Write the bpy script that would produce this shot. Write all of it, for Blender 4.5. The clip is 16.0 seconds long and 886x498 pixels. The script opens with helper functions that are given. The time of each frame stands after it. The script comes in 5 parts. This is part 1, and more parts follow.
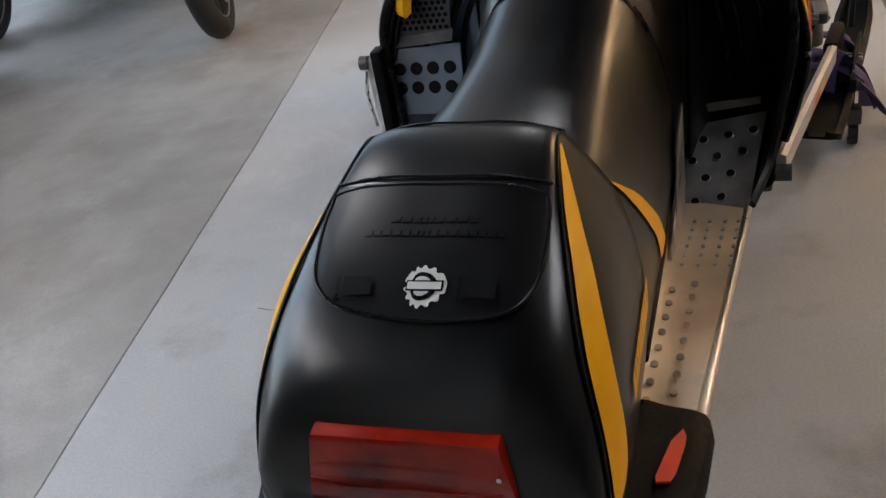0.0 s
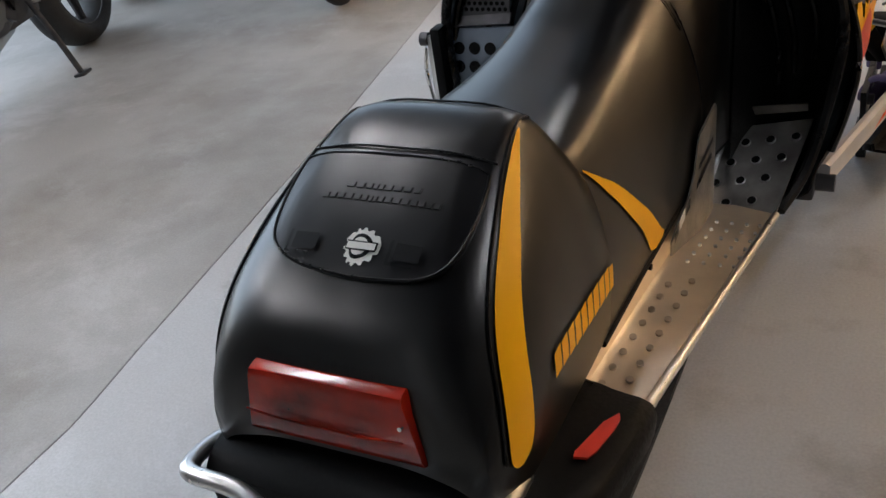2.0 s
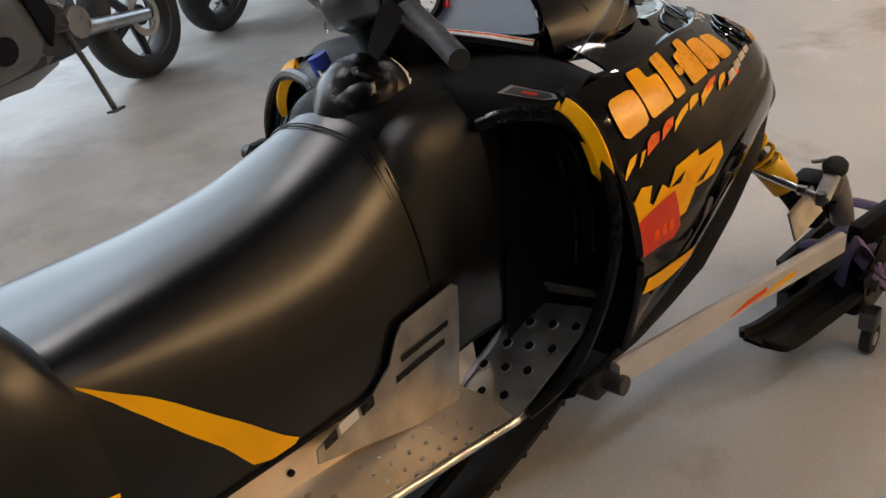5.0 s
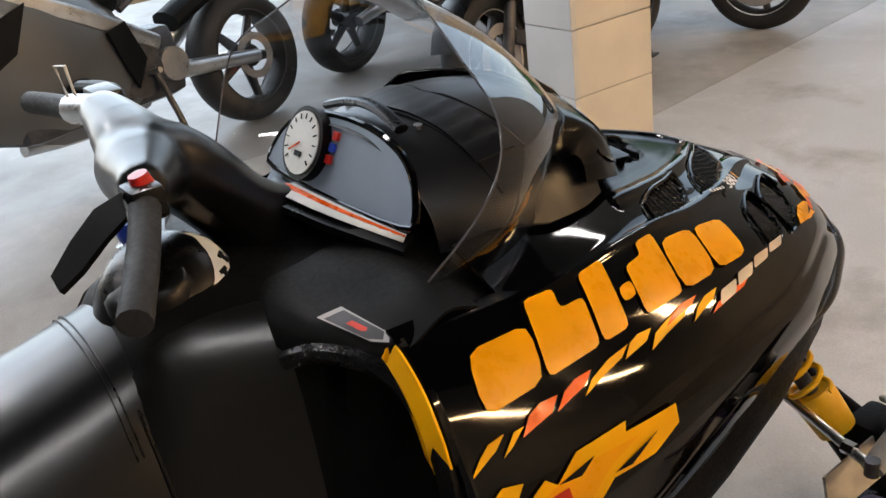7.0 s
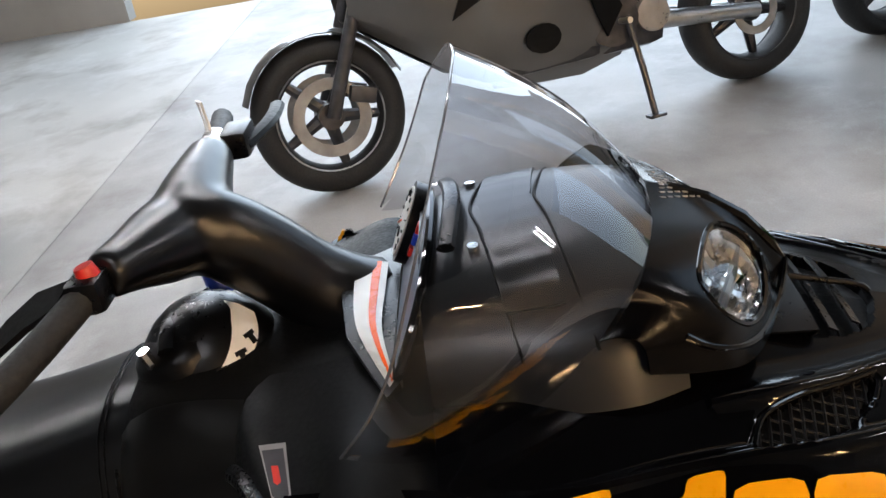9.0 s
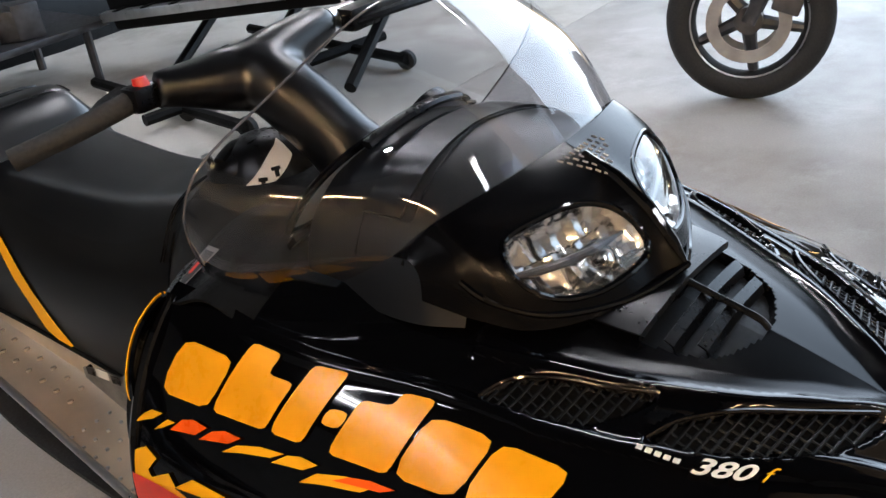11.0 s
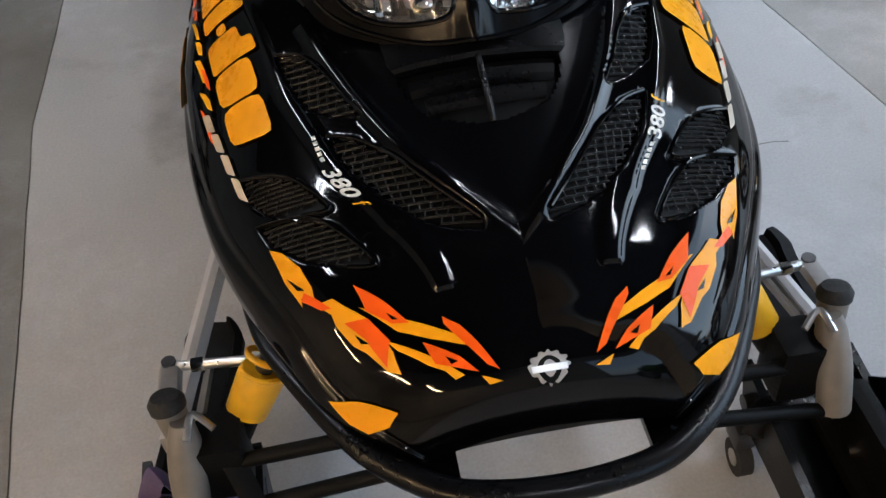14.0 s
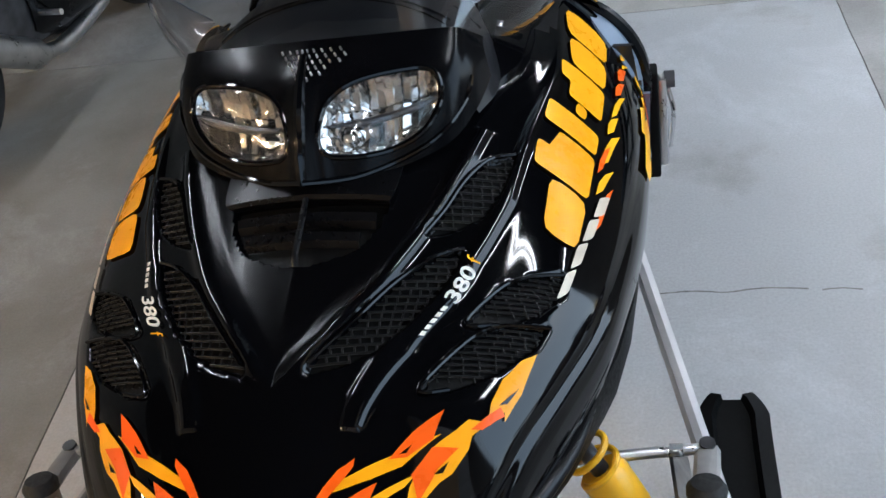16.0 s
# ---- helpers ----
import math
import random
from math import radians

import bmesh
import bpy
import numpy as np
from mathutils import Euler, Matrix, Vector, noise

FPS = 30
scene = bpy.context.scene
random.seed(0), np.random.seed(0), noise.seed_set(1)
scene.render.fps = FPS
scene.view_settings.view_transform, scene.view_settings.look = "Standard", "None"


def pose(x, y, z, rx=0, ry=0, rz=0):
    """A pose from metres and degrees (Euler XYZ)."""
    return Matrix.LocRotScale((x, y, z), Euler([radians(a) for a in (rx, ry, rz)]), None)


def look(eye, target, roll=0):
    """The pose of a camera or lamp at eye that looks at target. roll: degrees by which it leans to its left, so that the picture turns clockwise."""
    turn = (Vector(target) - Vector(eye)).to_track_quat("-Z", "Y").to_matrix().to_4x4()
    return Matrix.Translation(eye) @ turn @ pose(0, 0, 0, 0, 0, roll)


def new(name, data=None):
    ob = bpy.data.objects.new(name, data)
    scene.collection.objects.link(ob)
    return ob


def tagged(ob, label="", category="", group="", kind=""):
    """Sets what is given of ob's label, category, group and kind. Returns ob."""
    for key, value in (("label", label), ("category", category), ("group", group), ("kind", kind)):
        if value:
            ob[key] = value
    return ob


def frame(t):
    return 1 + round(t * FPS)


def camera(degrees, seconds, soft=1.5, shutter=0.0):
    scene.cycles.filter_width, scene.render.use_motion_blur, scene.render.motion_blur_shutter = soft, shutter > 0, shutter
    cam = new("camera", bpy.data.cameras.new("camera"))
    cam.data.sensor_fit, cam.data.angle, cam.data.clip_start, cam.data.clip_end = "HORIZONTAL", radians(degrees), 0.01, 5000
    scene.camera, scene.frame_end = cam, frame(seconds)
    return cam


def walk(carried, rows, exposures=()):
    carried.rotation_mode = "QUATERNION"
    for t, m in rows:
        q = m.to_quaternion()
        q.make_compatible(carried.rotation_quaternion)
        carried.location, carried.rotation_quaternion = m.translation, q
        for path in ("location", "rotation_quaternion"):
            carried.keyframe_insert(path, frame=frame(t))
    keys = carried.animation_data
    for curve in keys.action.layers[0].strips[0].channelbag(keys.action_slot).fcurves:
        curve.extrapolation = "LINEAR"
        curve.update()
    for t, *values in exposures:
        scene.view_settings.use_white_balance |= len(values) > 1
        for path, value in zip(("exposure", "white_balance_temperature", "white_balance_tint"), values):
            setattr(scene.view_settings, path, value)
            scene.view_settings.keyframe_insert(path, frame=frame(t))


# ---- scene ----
cam = camera(50.0, 16.0)
PATH = [
    (0, (0.36, -0.484, 1.425), (-0.262, 1.11, 0.388), -10.9),
    (0.5, (0.489, -0.478, 1.412), (-0.324, 1.018, 0.363), -9.3),
    (1, (0.549, -0.494, 1.422), (-0.314, 0.974, 0.371), -10.3),
    (1.5, (0.563, -0.498, 1.428), (-0.3, 0.977, 0.391), -10.1),
    (2, (0.606, -0.478, 1.424), (-0.271, 0.994, 0.392), -9.7),
    (2.5, (0.659, -0.399, 1.416), (-0.165, 1.099, 0.379), -10.1),
    (3, (0.729, -0.27, 1.409), (-0.212, 1.143, 0.351), -10.7),
    (3.5, (0.864, -0.161, 1.41), (-0.227, 1.165, 0.385), -11.0),
    (4, (1.067, -0.044, 1.414), (-0.15, 1.203, 0.432), -8.5),
    (4.5, (1.17, 0.094, 1.424), (-0.058, 1.341, 0.457), -7.8),
    (5, (1.21, 0.277, 1.44), (-0.008, 1.556, 0.501), -8.1),
    (5.2, (1.227, 0.349, 1.446), (-0.001, 1.625, 0.517), -8.4),
    (7.3, (1.150, 1.175, 1.443), (-0.385, 2.100, 0.575), -7.8),
    (7.5, (1.149, 1.226, 1.483), (-0.405, 2.112, 0.590), -8.2),
    (8, (1.136, 1.418, 1.487), (-0.484, 2.078, 0.521), -6.1),
    (8.2, (1.112, 1.490, 1.495), (-0.562, 1.955, 0.527), -7.5),
    (10.3, (1.021, 2.309, 1.517), (-0.526, 1.464, 0.572), -10.7),
    (10.5, (0.967, 2.364, 1.553), (-0.474, 1.429, 0.529), -11.3),
    (11, (0.938, 2.574, 1.508), (-0.389, 1.418, 0.558), -7.5),
    (11.5, (0.913, 2.818, 1.519), (-0.202, 1.469, 0.551), -6.5),
    (12, (0.797, 2.931, 1.51), (-0.185, 1.528, 0.477), -7.3),
    (12.5, (0.661, 3.017, 1.521), (-0.12, 1.524, 0.442), -5.8),
    (13, (0.494, 3.177, 1.574), (0.055, 1.593, 0.434), -5.9),
    (13.5, (0.333, 3.263, 1.622), (0.064, 1.761, 0.328), -6.3),
    (14, (0.183, 3.264, 1.604), (0.04, 1.827, 0.221), -5.0),
    (14.5, (-0.01, 3.307, 1.615), (0.047, 1.867, 0.228), -9.1),
    (15, (-0.249, 3.388, 1.641), (0.04, 1.913, 0.321), -9.9),
    (15.5, (-0.376, 3.326, 1.625), (0.022, 1.815, 0.376), -11.8),
    (16, (-0.468, 3.179, 1.608), (-0.04, 1.652, 0.389), -12.5),
]
EXPOSURES = [(0, .08, 6200, 10), (3, .24, 6250, 10), (5, .23, 6600, 10), (8.2, .46, 6400, 10), (10.3, .52, 6100, 10), (12.5, .74, 5950, 9), (14, .26, 5750, 7), (15, .36, 5750, 7), (16, .42, 5750, 6)]
walk(cam, [(t, look(eye, target, roll)) for t, eye, target, roll in PATH], EXPOSURES)

# ---- shapes of the large shells ----
HOOD = [
    (1.545, (0, .93), (.10, .93), (.20, .92), (.27, .905), (.335, .88), (.405, .80), (.462, .66), (.455, .52), (.425, .40)),
    (1.62, (0, .94), (.10, .94), (.20, .925), (.27, .905), (.337, .875), (.408, .80), (.465, .68), (.458, .53), (.43, .42)),
    (1.80, (0, .95), (.10, .945), (.20, .925), (.28, .895), (.343, .856), (.402, .80), (.466, .70), (.464, .57), (.44, .48)),
    (2.00, (0, .93), (.10, .92), (.19, .895), (.26, .866), (.312, .845), (.382, .79), (.447, .71), (.453, .63), (.436, .56)),
    (2.15, (0, .88), (.10, .872), (.18, .852), (.24, .832), (.293, .812), (.36, .775), (.420, .71), (.430, .66), (.42, .61)),
    (2.25, (0, .853), (.09, .845), (.16, .828), (.217, .810), (.27, .79), (.34, .76), (.391, .705), (.404, .66), (.398, .62)),
    (2.35, (0, .82), (.06, .816), (.12, .804), (.165, .79), (.225, .775), (.30, .748), (.345, .70), (.36, .655), (.36, .62)),
    (2.43, (0, .79), (.05, .788), (.10, .78), (.145, .772), (.20, .76), (.258, .736), (.303, .69), (.32, .645), (.32, .61)),
    (2.50, (0, .757), (.05, .755), (.10, .747), (.14, .74), (.185, .727), (.232, .70), (.265, .66), (.28, .63), (.28, .60)),
    (2.555, (0, .728), (.05, .725), (.09, .718), (.125, .71), (.16, .695), (.195, .668), (.22, .64), (.23, .618), (.23, .595)),
    (2.584, (0, .69), (.045, .688), (.08, .682), (.11, .672), (.14, .658), (.165, .64), (.18, .62), (.186, .605), (.186, .59)),
    (2.593, (0, .62), (.04, .62), (.075, .618), (.10, .616), (.125, .612), (.145, .608), (.158, .602), (.162, .597), (.162, .59)),
]
TAIL = [
    (.205, (0, .62), (.05, .62), (.10, .618), (.14, .61), (.17, .60), (.188, .585), (.192, .56)),
    (.215, (0, .70), (.06, .70), (.115, .695), (.163, .68), (.192, .65), (.203, .61), (.202, .56)),
    (.24, (0, .762), (.06, .762), (.12, .757), (.168, .735), (.198, .69), (.213, .62), (.211, .56)),
    (.30, (0, .818), (.06, .818), (.123, .812), (.173, .789), (.207, .733), (.223, .65), (.218, .555)),
    (.38, (0, .864), (.06, .864), (.119, .858), (.165, .836), (.207, .775), (.225, .665), (.219, .55)),
    (.47, (0, .900), (.06, .900), (.112, .895), (.145, .879), (.198, .795), (.221, .665), (.217, .545)),
    (.55, (0, .918), (.06, .918), (.105, .915), (.134, .899), (.188, .803), (.217, .665), (.215, .54)),
    (.60, (0, .915), (.06, .914), (.106, .909), (.136, .889), (.187, .80), (.215, .665), (.214, .54)),
    (.635, (0, .885), (.06, .883), (.11, .876), (.14, .858), (.185, .79), (.212, .66), (.212, .54)),
    (.665, (0, .832), (.06, .83), (.11, .822), (.146, .805), (.183, .765), (.209, .65), (.208, .54)),
]
SADDLE = [
    (.55, (0, .84), (.06, .84), (.115, .835), (.155, .815), (.178, .76), (.207, .64), (.211, .535)),
    (.65, (0, .832), (.06, .832), (.12, .826), (.16, .805), (.184, .75), (.209, .64), (.212, .53)),
    (.80, (0, .829), (.06, .828), (.12, .818), (.162, .785), (.188, .73), (.21, .63), (.212, .525)),
    (.95, (0, .828), (.06, .826), (.118, .812), (.162, .765), (.19, .71), (.21, .62), (.211, .515)),
    (1.09, (0, .838), (.06, .836), (.113, .82), (.158, .768), (.19, .705), (.208, .61), (.21, .50)),
    (1.20, (0, .862), (.06, .858), (.108, .842), (.15, .795), (.185, .72), (.205, .61), (.208, .49)),
    (1.28, (0, .885), (.055, .88), (.10, .865), (.14, .825), (.178, .74), (.202, .62), (.205, .48)),
    (1.33, (0, .90), (.05, .896), (.09, .882), (.13, .845), (.172, .75), (.20, .63), (.203, .47)),
]


def spline(rows, u):
    """Catmull-Rom through rows of floats at u from 0 to len(rows) - 1."""
    n = len(rows) - 1
    i = max(0, min(n - 1, int(u)))
    f = u - i
    a, b, c, d = (rows[max(0, min(n, k))] for k in (i - 1, i, i + 1, i + 2))
    return [((2 * q) + (r - p) * f + (2 * p - 5 * q + 4 * r - s) * f * f + (3 * q - p - 3 * r + s) * f ** 3) / 2
            for p, q, r, s in zip(a, b, c, d)]


def shell_at(table, y, s):
    """Point of a shell at height y of its table and s from 0 (middle) to 1 (lower edge); s < 0 is the mirrored side."""
    ys = [r[0] for r in table]
    y = max(ys[0], min(ys[-1], y))
    k = 0
    while k < len(ys) - 2 and y > ys[k + 1]:
        k += 1
    # Hermite in true y spacing
    h = ys[k + 1] - ys[k]
    f = (y - ys[k]) / h
    flat = [[c for p in r[1:] for c in p] for r in table]
    p1, p2 = flat[k], flat[k + 1]
    m1 = [(p2[i] - (flat[k - 1][i] if k else p1[i])) / (ys[k + 1] - (ys[k - 1] if k else ys[k])) * h for i in range(len(p1))]
    top = k + 2 < len(ys)
    m2 = [((flat[k + 2][i] if top else p2[i]) - p1[i]) / ((ys[k + 2] if top else ys[k + 1]) - ys[k]) * h for i in range(len(p1))]
    f2, f3 = f * f, f ** 3
    row = [(2 * f3 - 3 * f2 + 1) * p1[i] + (f3 - 2 * f2 + f) * m1[i] + (3 * f2 - 2 * f3) * p2[i] + (f3 - f2) * m2[i] for i in range(len(p1))]
    pts = [row[i:i + 2] for i in range(0, len(row), 2)]
    x, z = spline(pts, abs(s) * (len(pts) - 1))
    return (x if s >= 0 else -x, y, z)


# ---- light ----
world = bpy.data.worlds.new("world")
scene.world = world
world.use_nodes = True
sky = world.node_tree.nodes.new("ShaderNodeTexSky")
sky.sky_type, sky.sun_disc, sky.sun_elevation, sky.sun_rotation = "NISHITA", False, radians(35), radians(250)
world.node_tree.links.new(sky.outputs[0], world.node_tree.nodes["Background"].inputs[0])
world.node_tree.nodes["Background"].inputs[1].default_value = 0.1


def area(name, at, target, w, h, watts, colour):
    lamp = bpy.data.lights.new(name, "AREA")
    lamp.shape, lamp.size, lamp.size_y, lamp.energy, lamp.color = "RECTANGLE", w, h, watts, colour
    ob = new(name, lamp)
    ob.matrix_world = look(at, target)
    return ob


# daylight through the open roller door and the open gate
area("daylight_door", (-7.9, 1.95, 3.35), (0, 1.3, 1.2), 6.9, 6.2, 440, (0.72, 0.86, 1.0))
area("daylight_gate", (-4.9, 7.9, 2.65), (-.6, 0, 1.2), 5.2, 4.9, 80, (0.72, 0.86, 1.0))


# ---- materials ----
def mat(name, colour, rough=0.5, metal=0.0, vary=0.15, scale=6.0, fine=80.0, bump=0.1, coat=0.0, spec=0.5):
    """A painted, moulded or metal surface with stains at one scale and grain at another."""
    m = bpy.data.materials.new(name)
    m.use_nodes = True
    t = m.node_tree
    b = t.nodes["Principled BSDF"]
    link, make = t.links.new, t.nodes.new
    co = make("ShaderNodeTexCoord")
    big, small = make("ShaderNodeTexNoise"), make("ShaderNodeTexNoise")
    for node, s, d in ((big, scale, 5), (small, fine, 3)):
        node.inputs["Scale"].default_value, node.inputs["Detail"].default_value = s, d
        link(co.outputs["Object"], node.inputs["Vector"])
    ramp = make("ShaderNodeValToRGB")
    ramp.color_ramp.elements[0].position, ramp.color_ramp.elements[1].position = 0.3, 0.7
    ramp.color_ramp.elements[0].color = (*[c * (1 - vary) for c in colour], 1)
    ramp.color_ramp.elements[1].color = (*[min(1, c * (1 + vary)) for c in colour], 1)
    link(big.outputs[0], ramp.inputs[0])
    link(ramp.outputs[0], b.inputs["Base Color"])
    r = make("ShaderNodeMapRange")
    r.inputs["To Min"].default_value, r.inputs["To Max"].default_value = max(0.02, rough * (1 - vary)), min(1, rough * (1 + vary))
    mixed = make("ShaderNodeMath")
    mixed.operation = "ADD"
    half = make("ShaderNodeMath")
    half.operation, half.inputs[1].default_value = "MULTIPLY", 0.5
    link(big.outputs[0], mixed.inputs[0])
    link(small.outputs[0], mixed.inputs[1])
    link(mixed.outputs[0], half.inputs[0])
    link(half.outputs[0], r.inputs["Value"])
    r.inputs["From Min"].default_value, r.inputs["From Max"].default_value = 0.3, 0.7
    link(r.outputs[0], b.inputs["Roughness"])
    if bump:
        bm = make("ShaderNodeBump")
        bm.inputs["Strength"].default_value, bm.inputs["Distance"].default_value = bump, 0.002
        link(small.outputs[0], bm.inputs["Height"])
        link(bm.outputs[0], b.inputs["Normal"])
    b.inputs["Metallic"].default_value = metal
    b.inputs["Coat Weight"].default_value = coat
    b.inputs["Coat Roughness"].default_value = 0.04
    b.inputs["Specular IOR Level"].default_value = spec
    return m


def concrete(name, tint, dirt):
    """Old trowelled floor: cloudy stains, darker oil marks, fine grain, a worn sheen."""
    m = bpy.data.materials.new(name)
    m.use_nodes = True
    t = m.node_tree
    b = t.nodes["Principled BSDF"]
    link, make = t.links.new, t.nodes.new
    co = make("ShaderNodeTexCoord")

    def noise_node(s, d, rough=0.55, warp=0.0):
        n = make("ShaderNodeTexNoise")
        n.inputs["Scale"].default_value, n.inputs["Detail"].default_value = s, d
        n.inputs["Roughness"].default_value, n.inputs["Distortion"].default_value = rough, warp
        link(co.outputs["Object"], n.inputs["Vector"])
        return n

    def ramp(src, *stops):
        r = make("ShaderNodeValToRGB")
        e = r.color_ramp.elements
        while len(e) < len(stops):
            e.new(0.5)
        for k, (pos, c) in zip(e, stops):
            k.position, k.color = pos, (*c, 1)
        link(src.outputs[0], r.inputs[0])
        return r

    def blend(mode, fac, a, c):
        x = make("ShaderNodeMix")
        x.data_type, x.blend_type = "RGBA", mode
        x.inputs["Factor"].default_value = fac
        link(a.outputs[0] if a.type != "MIX" else a.outputs["Result"], x.inputs["A"])
        link(c.outputs[0] if c.type != "MIX" else c.outputs["Result"], x.inputs["B"])
        return x
    def tinted(k):
        return tuple(k * q for q in tint)
    clouds = ramp(noise_node(0.7, 5, 0.5, 0.15), (0.32, tinted(.42)), (0.5, tinted(.50)), (0.70, tinted(.57)))
    marks = ramp(noise_node(1.7, 7, 0.6, 0.1), (0.30, (.52, .47, .41)), (0.34 + dirt, (1, 1, 1)), (0.90, (1.0, 1.0, 1.0)))
    pale = ramp(noise_node(1.5, 9, 0.75, 0.3), (0.52, (0, 0, 0)), (0.72, (.14, .14, .15)))
    grain = ramp(noise_node(140, 3), (0.3, (.84, .84, .84)), (0.7, (1, 1, 1)))
    c1 = blend("MULTIPLY", 0.7, clouds, marks)
    c2 = blend("ADD", 1.0, c1, pale)
    c3 = blend("MULTIPLY", 1.0, c2, grain)
    link(c3.outputs["Result"], b.inputs["Base Color"])
    rr = make("ShaderNodeMapRange")
    rr.inputs["To Min"].default_value, rr.inputs["To Max"].default_value = 0.40, 0.72
    link(noise_node(2.3, 6).outputs[0], rr.inputs["Value"])
    link(rr.outputs[0], b.inputs["Roughness"])
    bu = make("ShaderNodeBump")
    bu.inputs["Strength"].default_value, bu.inputs["Distance"].default_value = 0.25, 0.003
    link(noise_node(60, 6, 0.7).outputs[0], bu.inputs["Height"])
    link(bu.outputs[0], b.inputs["Normal"])
    return m


def sheet_glass(name, tint, gloss_rough=0.02, gloss=1.0, least=0.045):
    """A thin clear pane: straight through, with a reflection that grows to the rim, alike from both sides."""
    m = bpy.data.materials.new(name)
    m.use_nodes = True
    t = m.node_tree
    t.nodes.remove(t.nodes["Principled BSDF"])
    clear, shiny, mixer, rim, power, share = (t.nodes.new("ShaderNode" + k) for k in ("BsdfTransparent", "BsdfGlossy", "MixShader", "LayerWeight", "Math", "MapRange"))
    clear.inputs[0].default_value = (*tint, 1)
    shiny.inputs["Roughness"].default_value = gloss_rough
    shiny.inputs["Color"].default_value = (gloss, gloss, gloss, 1)
    rim.inputs["Blend"].default_value = 0.5
    power.operation, power.inputs[1].default_value = "POWER", 4.5
    share.inputs["To Min"].default_value, share.inputs["To Max"].default_value = least, 0.9
    t.links.new(rim.outputs["Facing"], power.inputs[0])
    t.links.new(power.outputs[0], share.inputs["Value"])
    t.links.new(share.outputs[0], mixer.inputs[0])
    t.links.new(clear.outputs[0], mixer.inputs[1])
    t.links.new(shiny.outputs[0], mixer.inputs[2])
    t.links.new(mixer.outputs[0], t.nodes["Material Output"].inputs[0])
    return m


def glow(name, colour, strength):
    m = bpy.data.materials.new(name)
    m.use_nodes = True
    b = m.node_tree.nodes["Principled BSDF"]
    b.inputs["Emission Color"].default_value = (*colour, 1)
    b.inputs["Emission Strength"].default_value = strength
    return m


CONCRETE = concrete("pale_concrete", (1.08, 1.065, 1.05), .10)
CONCRETE_WORN = concrete("brown_stained_concrete", (.83, .79, .735), .22)
# the east slabs get little light; that shade is put into this tint
CONCRETE_DARK = concrete("shade_darkened_concrete", (.56, .54, .50), .28)
CONCRETE_WARM = concrete("warm_grey_concrete", (1.02, .97, .88), .16)
WALLPAINT = mat("wall_paint", (.34, .32, .29), .7, vary=.12, scale=1.5, fine=60, bump=.15)
CEILPAINT = mat("ceiling_paint", (.025, .025, .025), .8, vary=.2, scale=1.0)
GLOSSBLACK = mat("gloss_black_plastic", (.0012, .0012, .0016), .06, vary=.25, scale=3, fine=30, bump=.02, spec=.29)
SATINBLACK = mat("satin_black_plastic", (.002, .002, .0025), .30, vary=.2, scale=9, fine=160, bump=.03, spec=.24)
PANELBLACK = mat("smooth_black_panel", (.0015, .0015, .002), .20, vary=.15, scale=5, fine=120, bump=.02, spec=.11)
MATTBLACK = mat("matt_black_plastic", (.003, .003, .003), .55, vary=.3, scale=9, fine=160, bump=.08, spec=.12)
SPINDLEPAINT = mat("beige_grey_paint", (.22, .20, .18), .45, .2, vary=.2, scale=16, bump=.15)
PODBLACK = mat("satin_pod_plastic", (.004, .0045, .006), .33, vary=.1, scale=6, fine=30, bump=0, spec=.42)
LATTICE = mat("worn_lattice_plastic", (.0018, .0018, .002), .45, vary=.3, scale=20, fine=160, bump=.05, spec=.22)
RUBBER = mat("black_rubber", (.014, .014, .014), .7, vary=.3, scale=12, fine=150, bump=.3)
VINYL = mat("black_vinyl", (.0015, .0015, .002), .30, vary=.04, scale=5, fine=20, bump=0, spec=.54)
FLAPRUBBER = mat("moulded_flap_rubber", (.003, .003, .0036), .33, vary=.1, scale=9, fine=40, bump=0, spec=.36)
# black vinyl again, with the warm sheen of the sides put into its colour
VINYLSIDE = mat("warm_lit_vinyl", (.0022, .0019, .0017), .31, vary=.04, scale=5, fine=20, bump=0, spec=.50)
# brushed aluminium with some dirt; the warm lamps' tan reflection is in the colour
ALU = mat("warm_lit_aluminium", (.80, .70, .57), .50, .9, vary=.16, scale=6, fine=60, bump=.03)
ALUDULL = mat("worn_aluminium", (.37, .36, .345), .42, 1.0, vary=.3, scale=14, fine=90, bump=.05)
SILVER = mat("silver_tube", (.66, .66, .66), .30, 1.0, vary=.15, scale=14, fine=120, bump=.02)
CHROME = mat("chrome", (.80, .80, .80), .08, 1.0, vary=.1, bump=0)
GREYSTEEL = mat("grey_painted_steel", (.33, .32, .31), .45, .3, vary=.2, scale=14, fine=120, bump=.2)
YELLOW = mat("yellow_film", (.95, .45, .001), .4, vary=.05, scale=8, bump=.02, spec=.2)
YELLOWPAINT = mat("yellow_spring_paint", (.80, .42, .006), .35, vary=.15, scale=20, bump=.05)
AMBER = mat("amber_film", (.93, .38, .001), .28, vary=.08, scale=10, bump=.02, spec=.22, coat=.05)
ORANGE = mat("orange_film", (.90, .11, .003), .28, vary=.10, scale=10, bump=.02, spec=.2, coat=.05)
REDFILM = mat("red_film", (.66, .03, .010), .35, vary=.12, scale=20, bump=.02)
WHITEFILM = mat("white_film", (.75, .73, .68), .4, vary=.08, scale=20, bump=.02)
BEIGEFILM = mat("beige_film", (.62, .52, .40), .3, vary=.15, scale=14, bump=.02, coat=.3)
GREYPANEL = mat("slate_grey_panel", (.17, .21, .27), .45, vary=.1, scale=9, fine=120, bump=.03)
BLUE = mat("blue_plastic", (.01, .05, .45), .35, vary=.15)
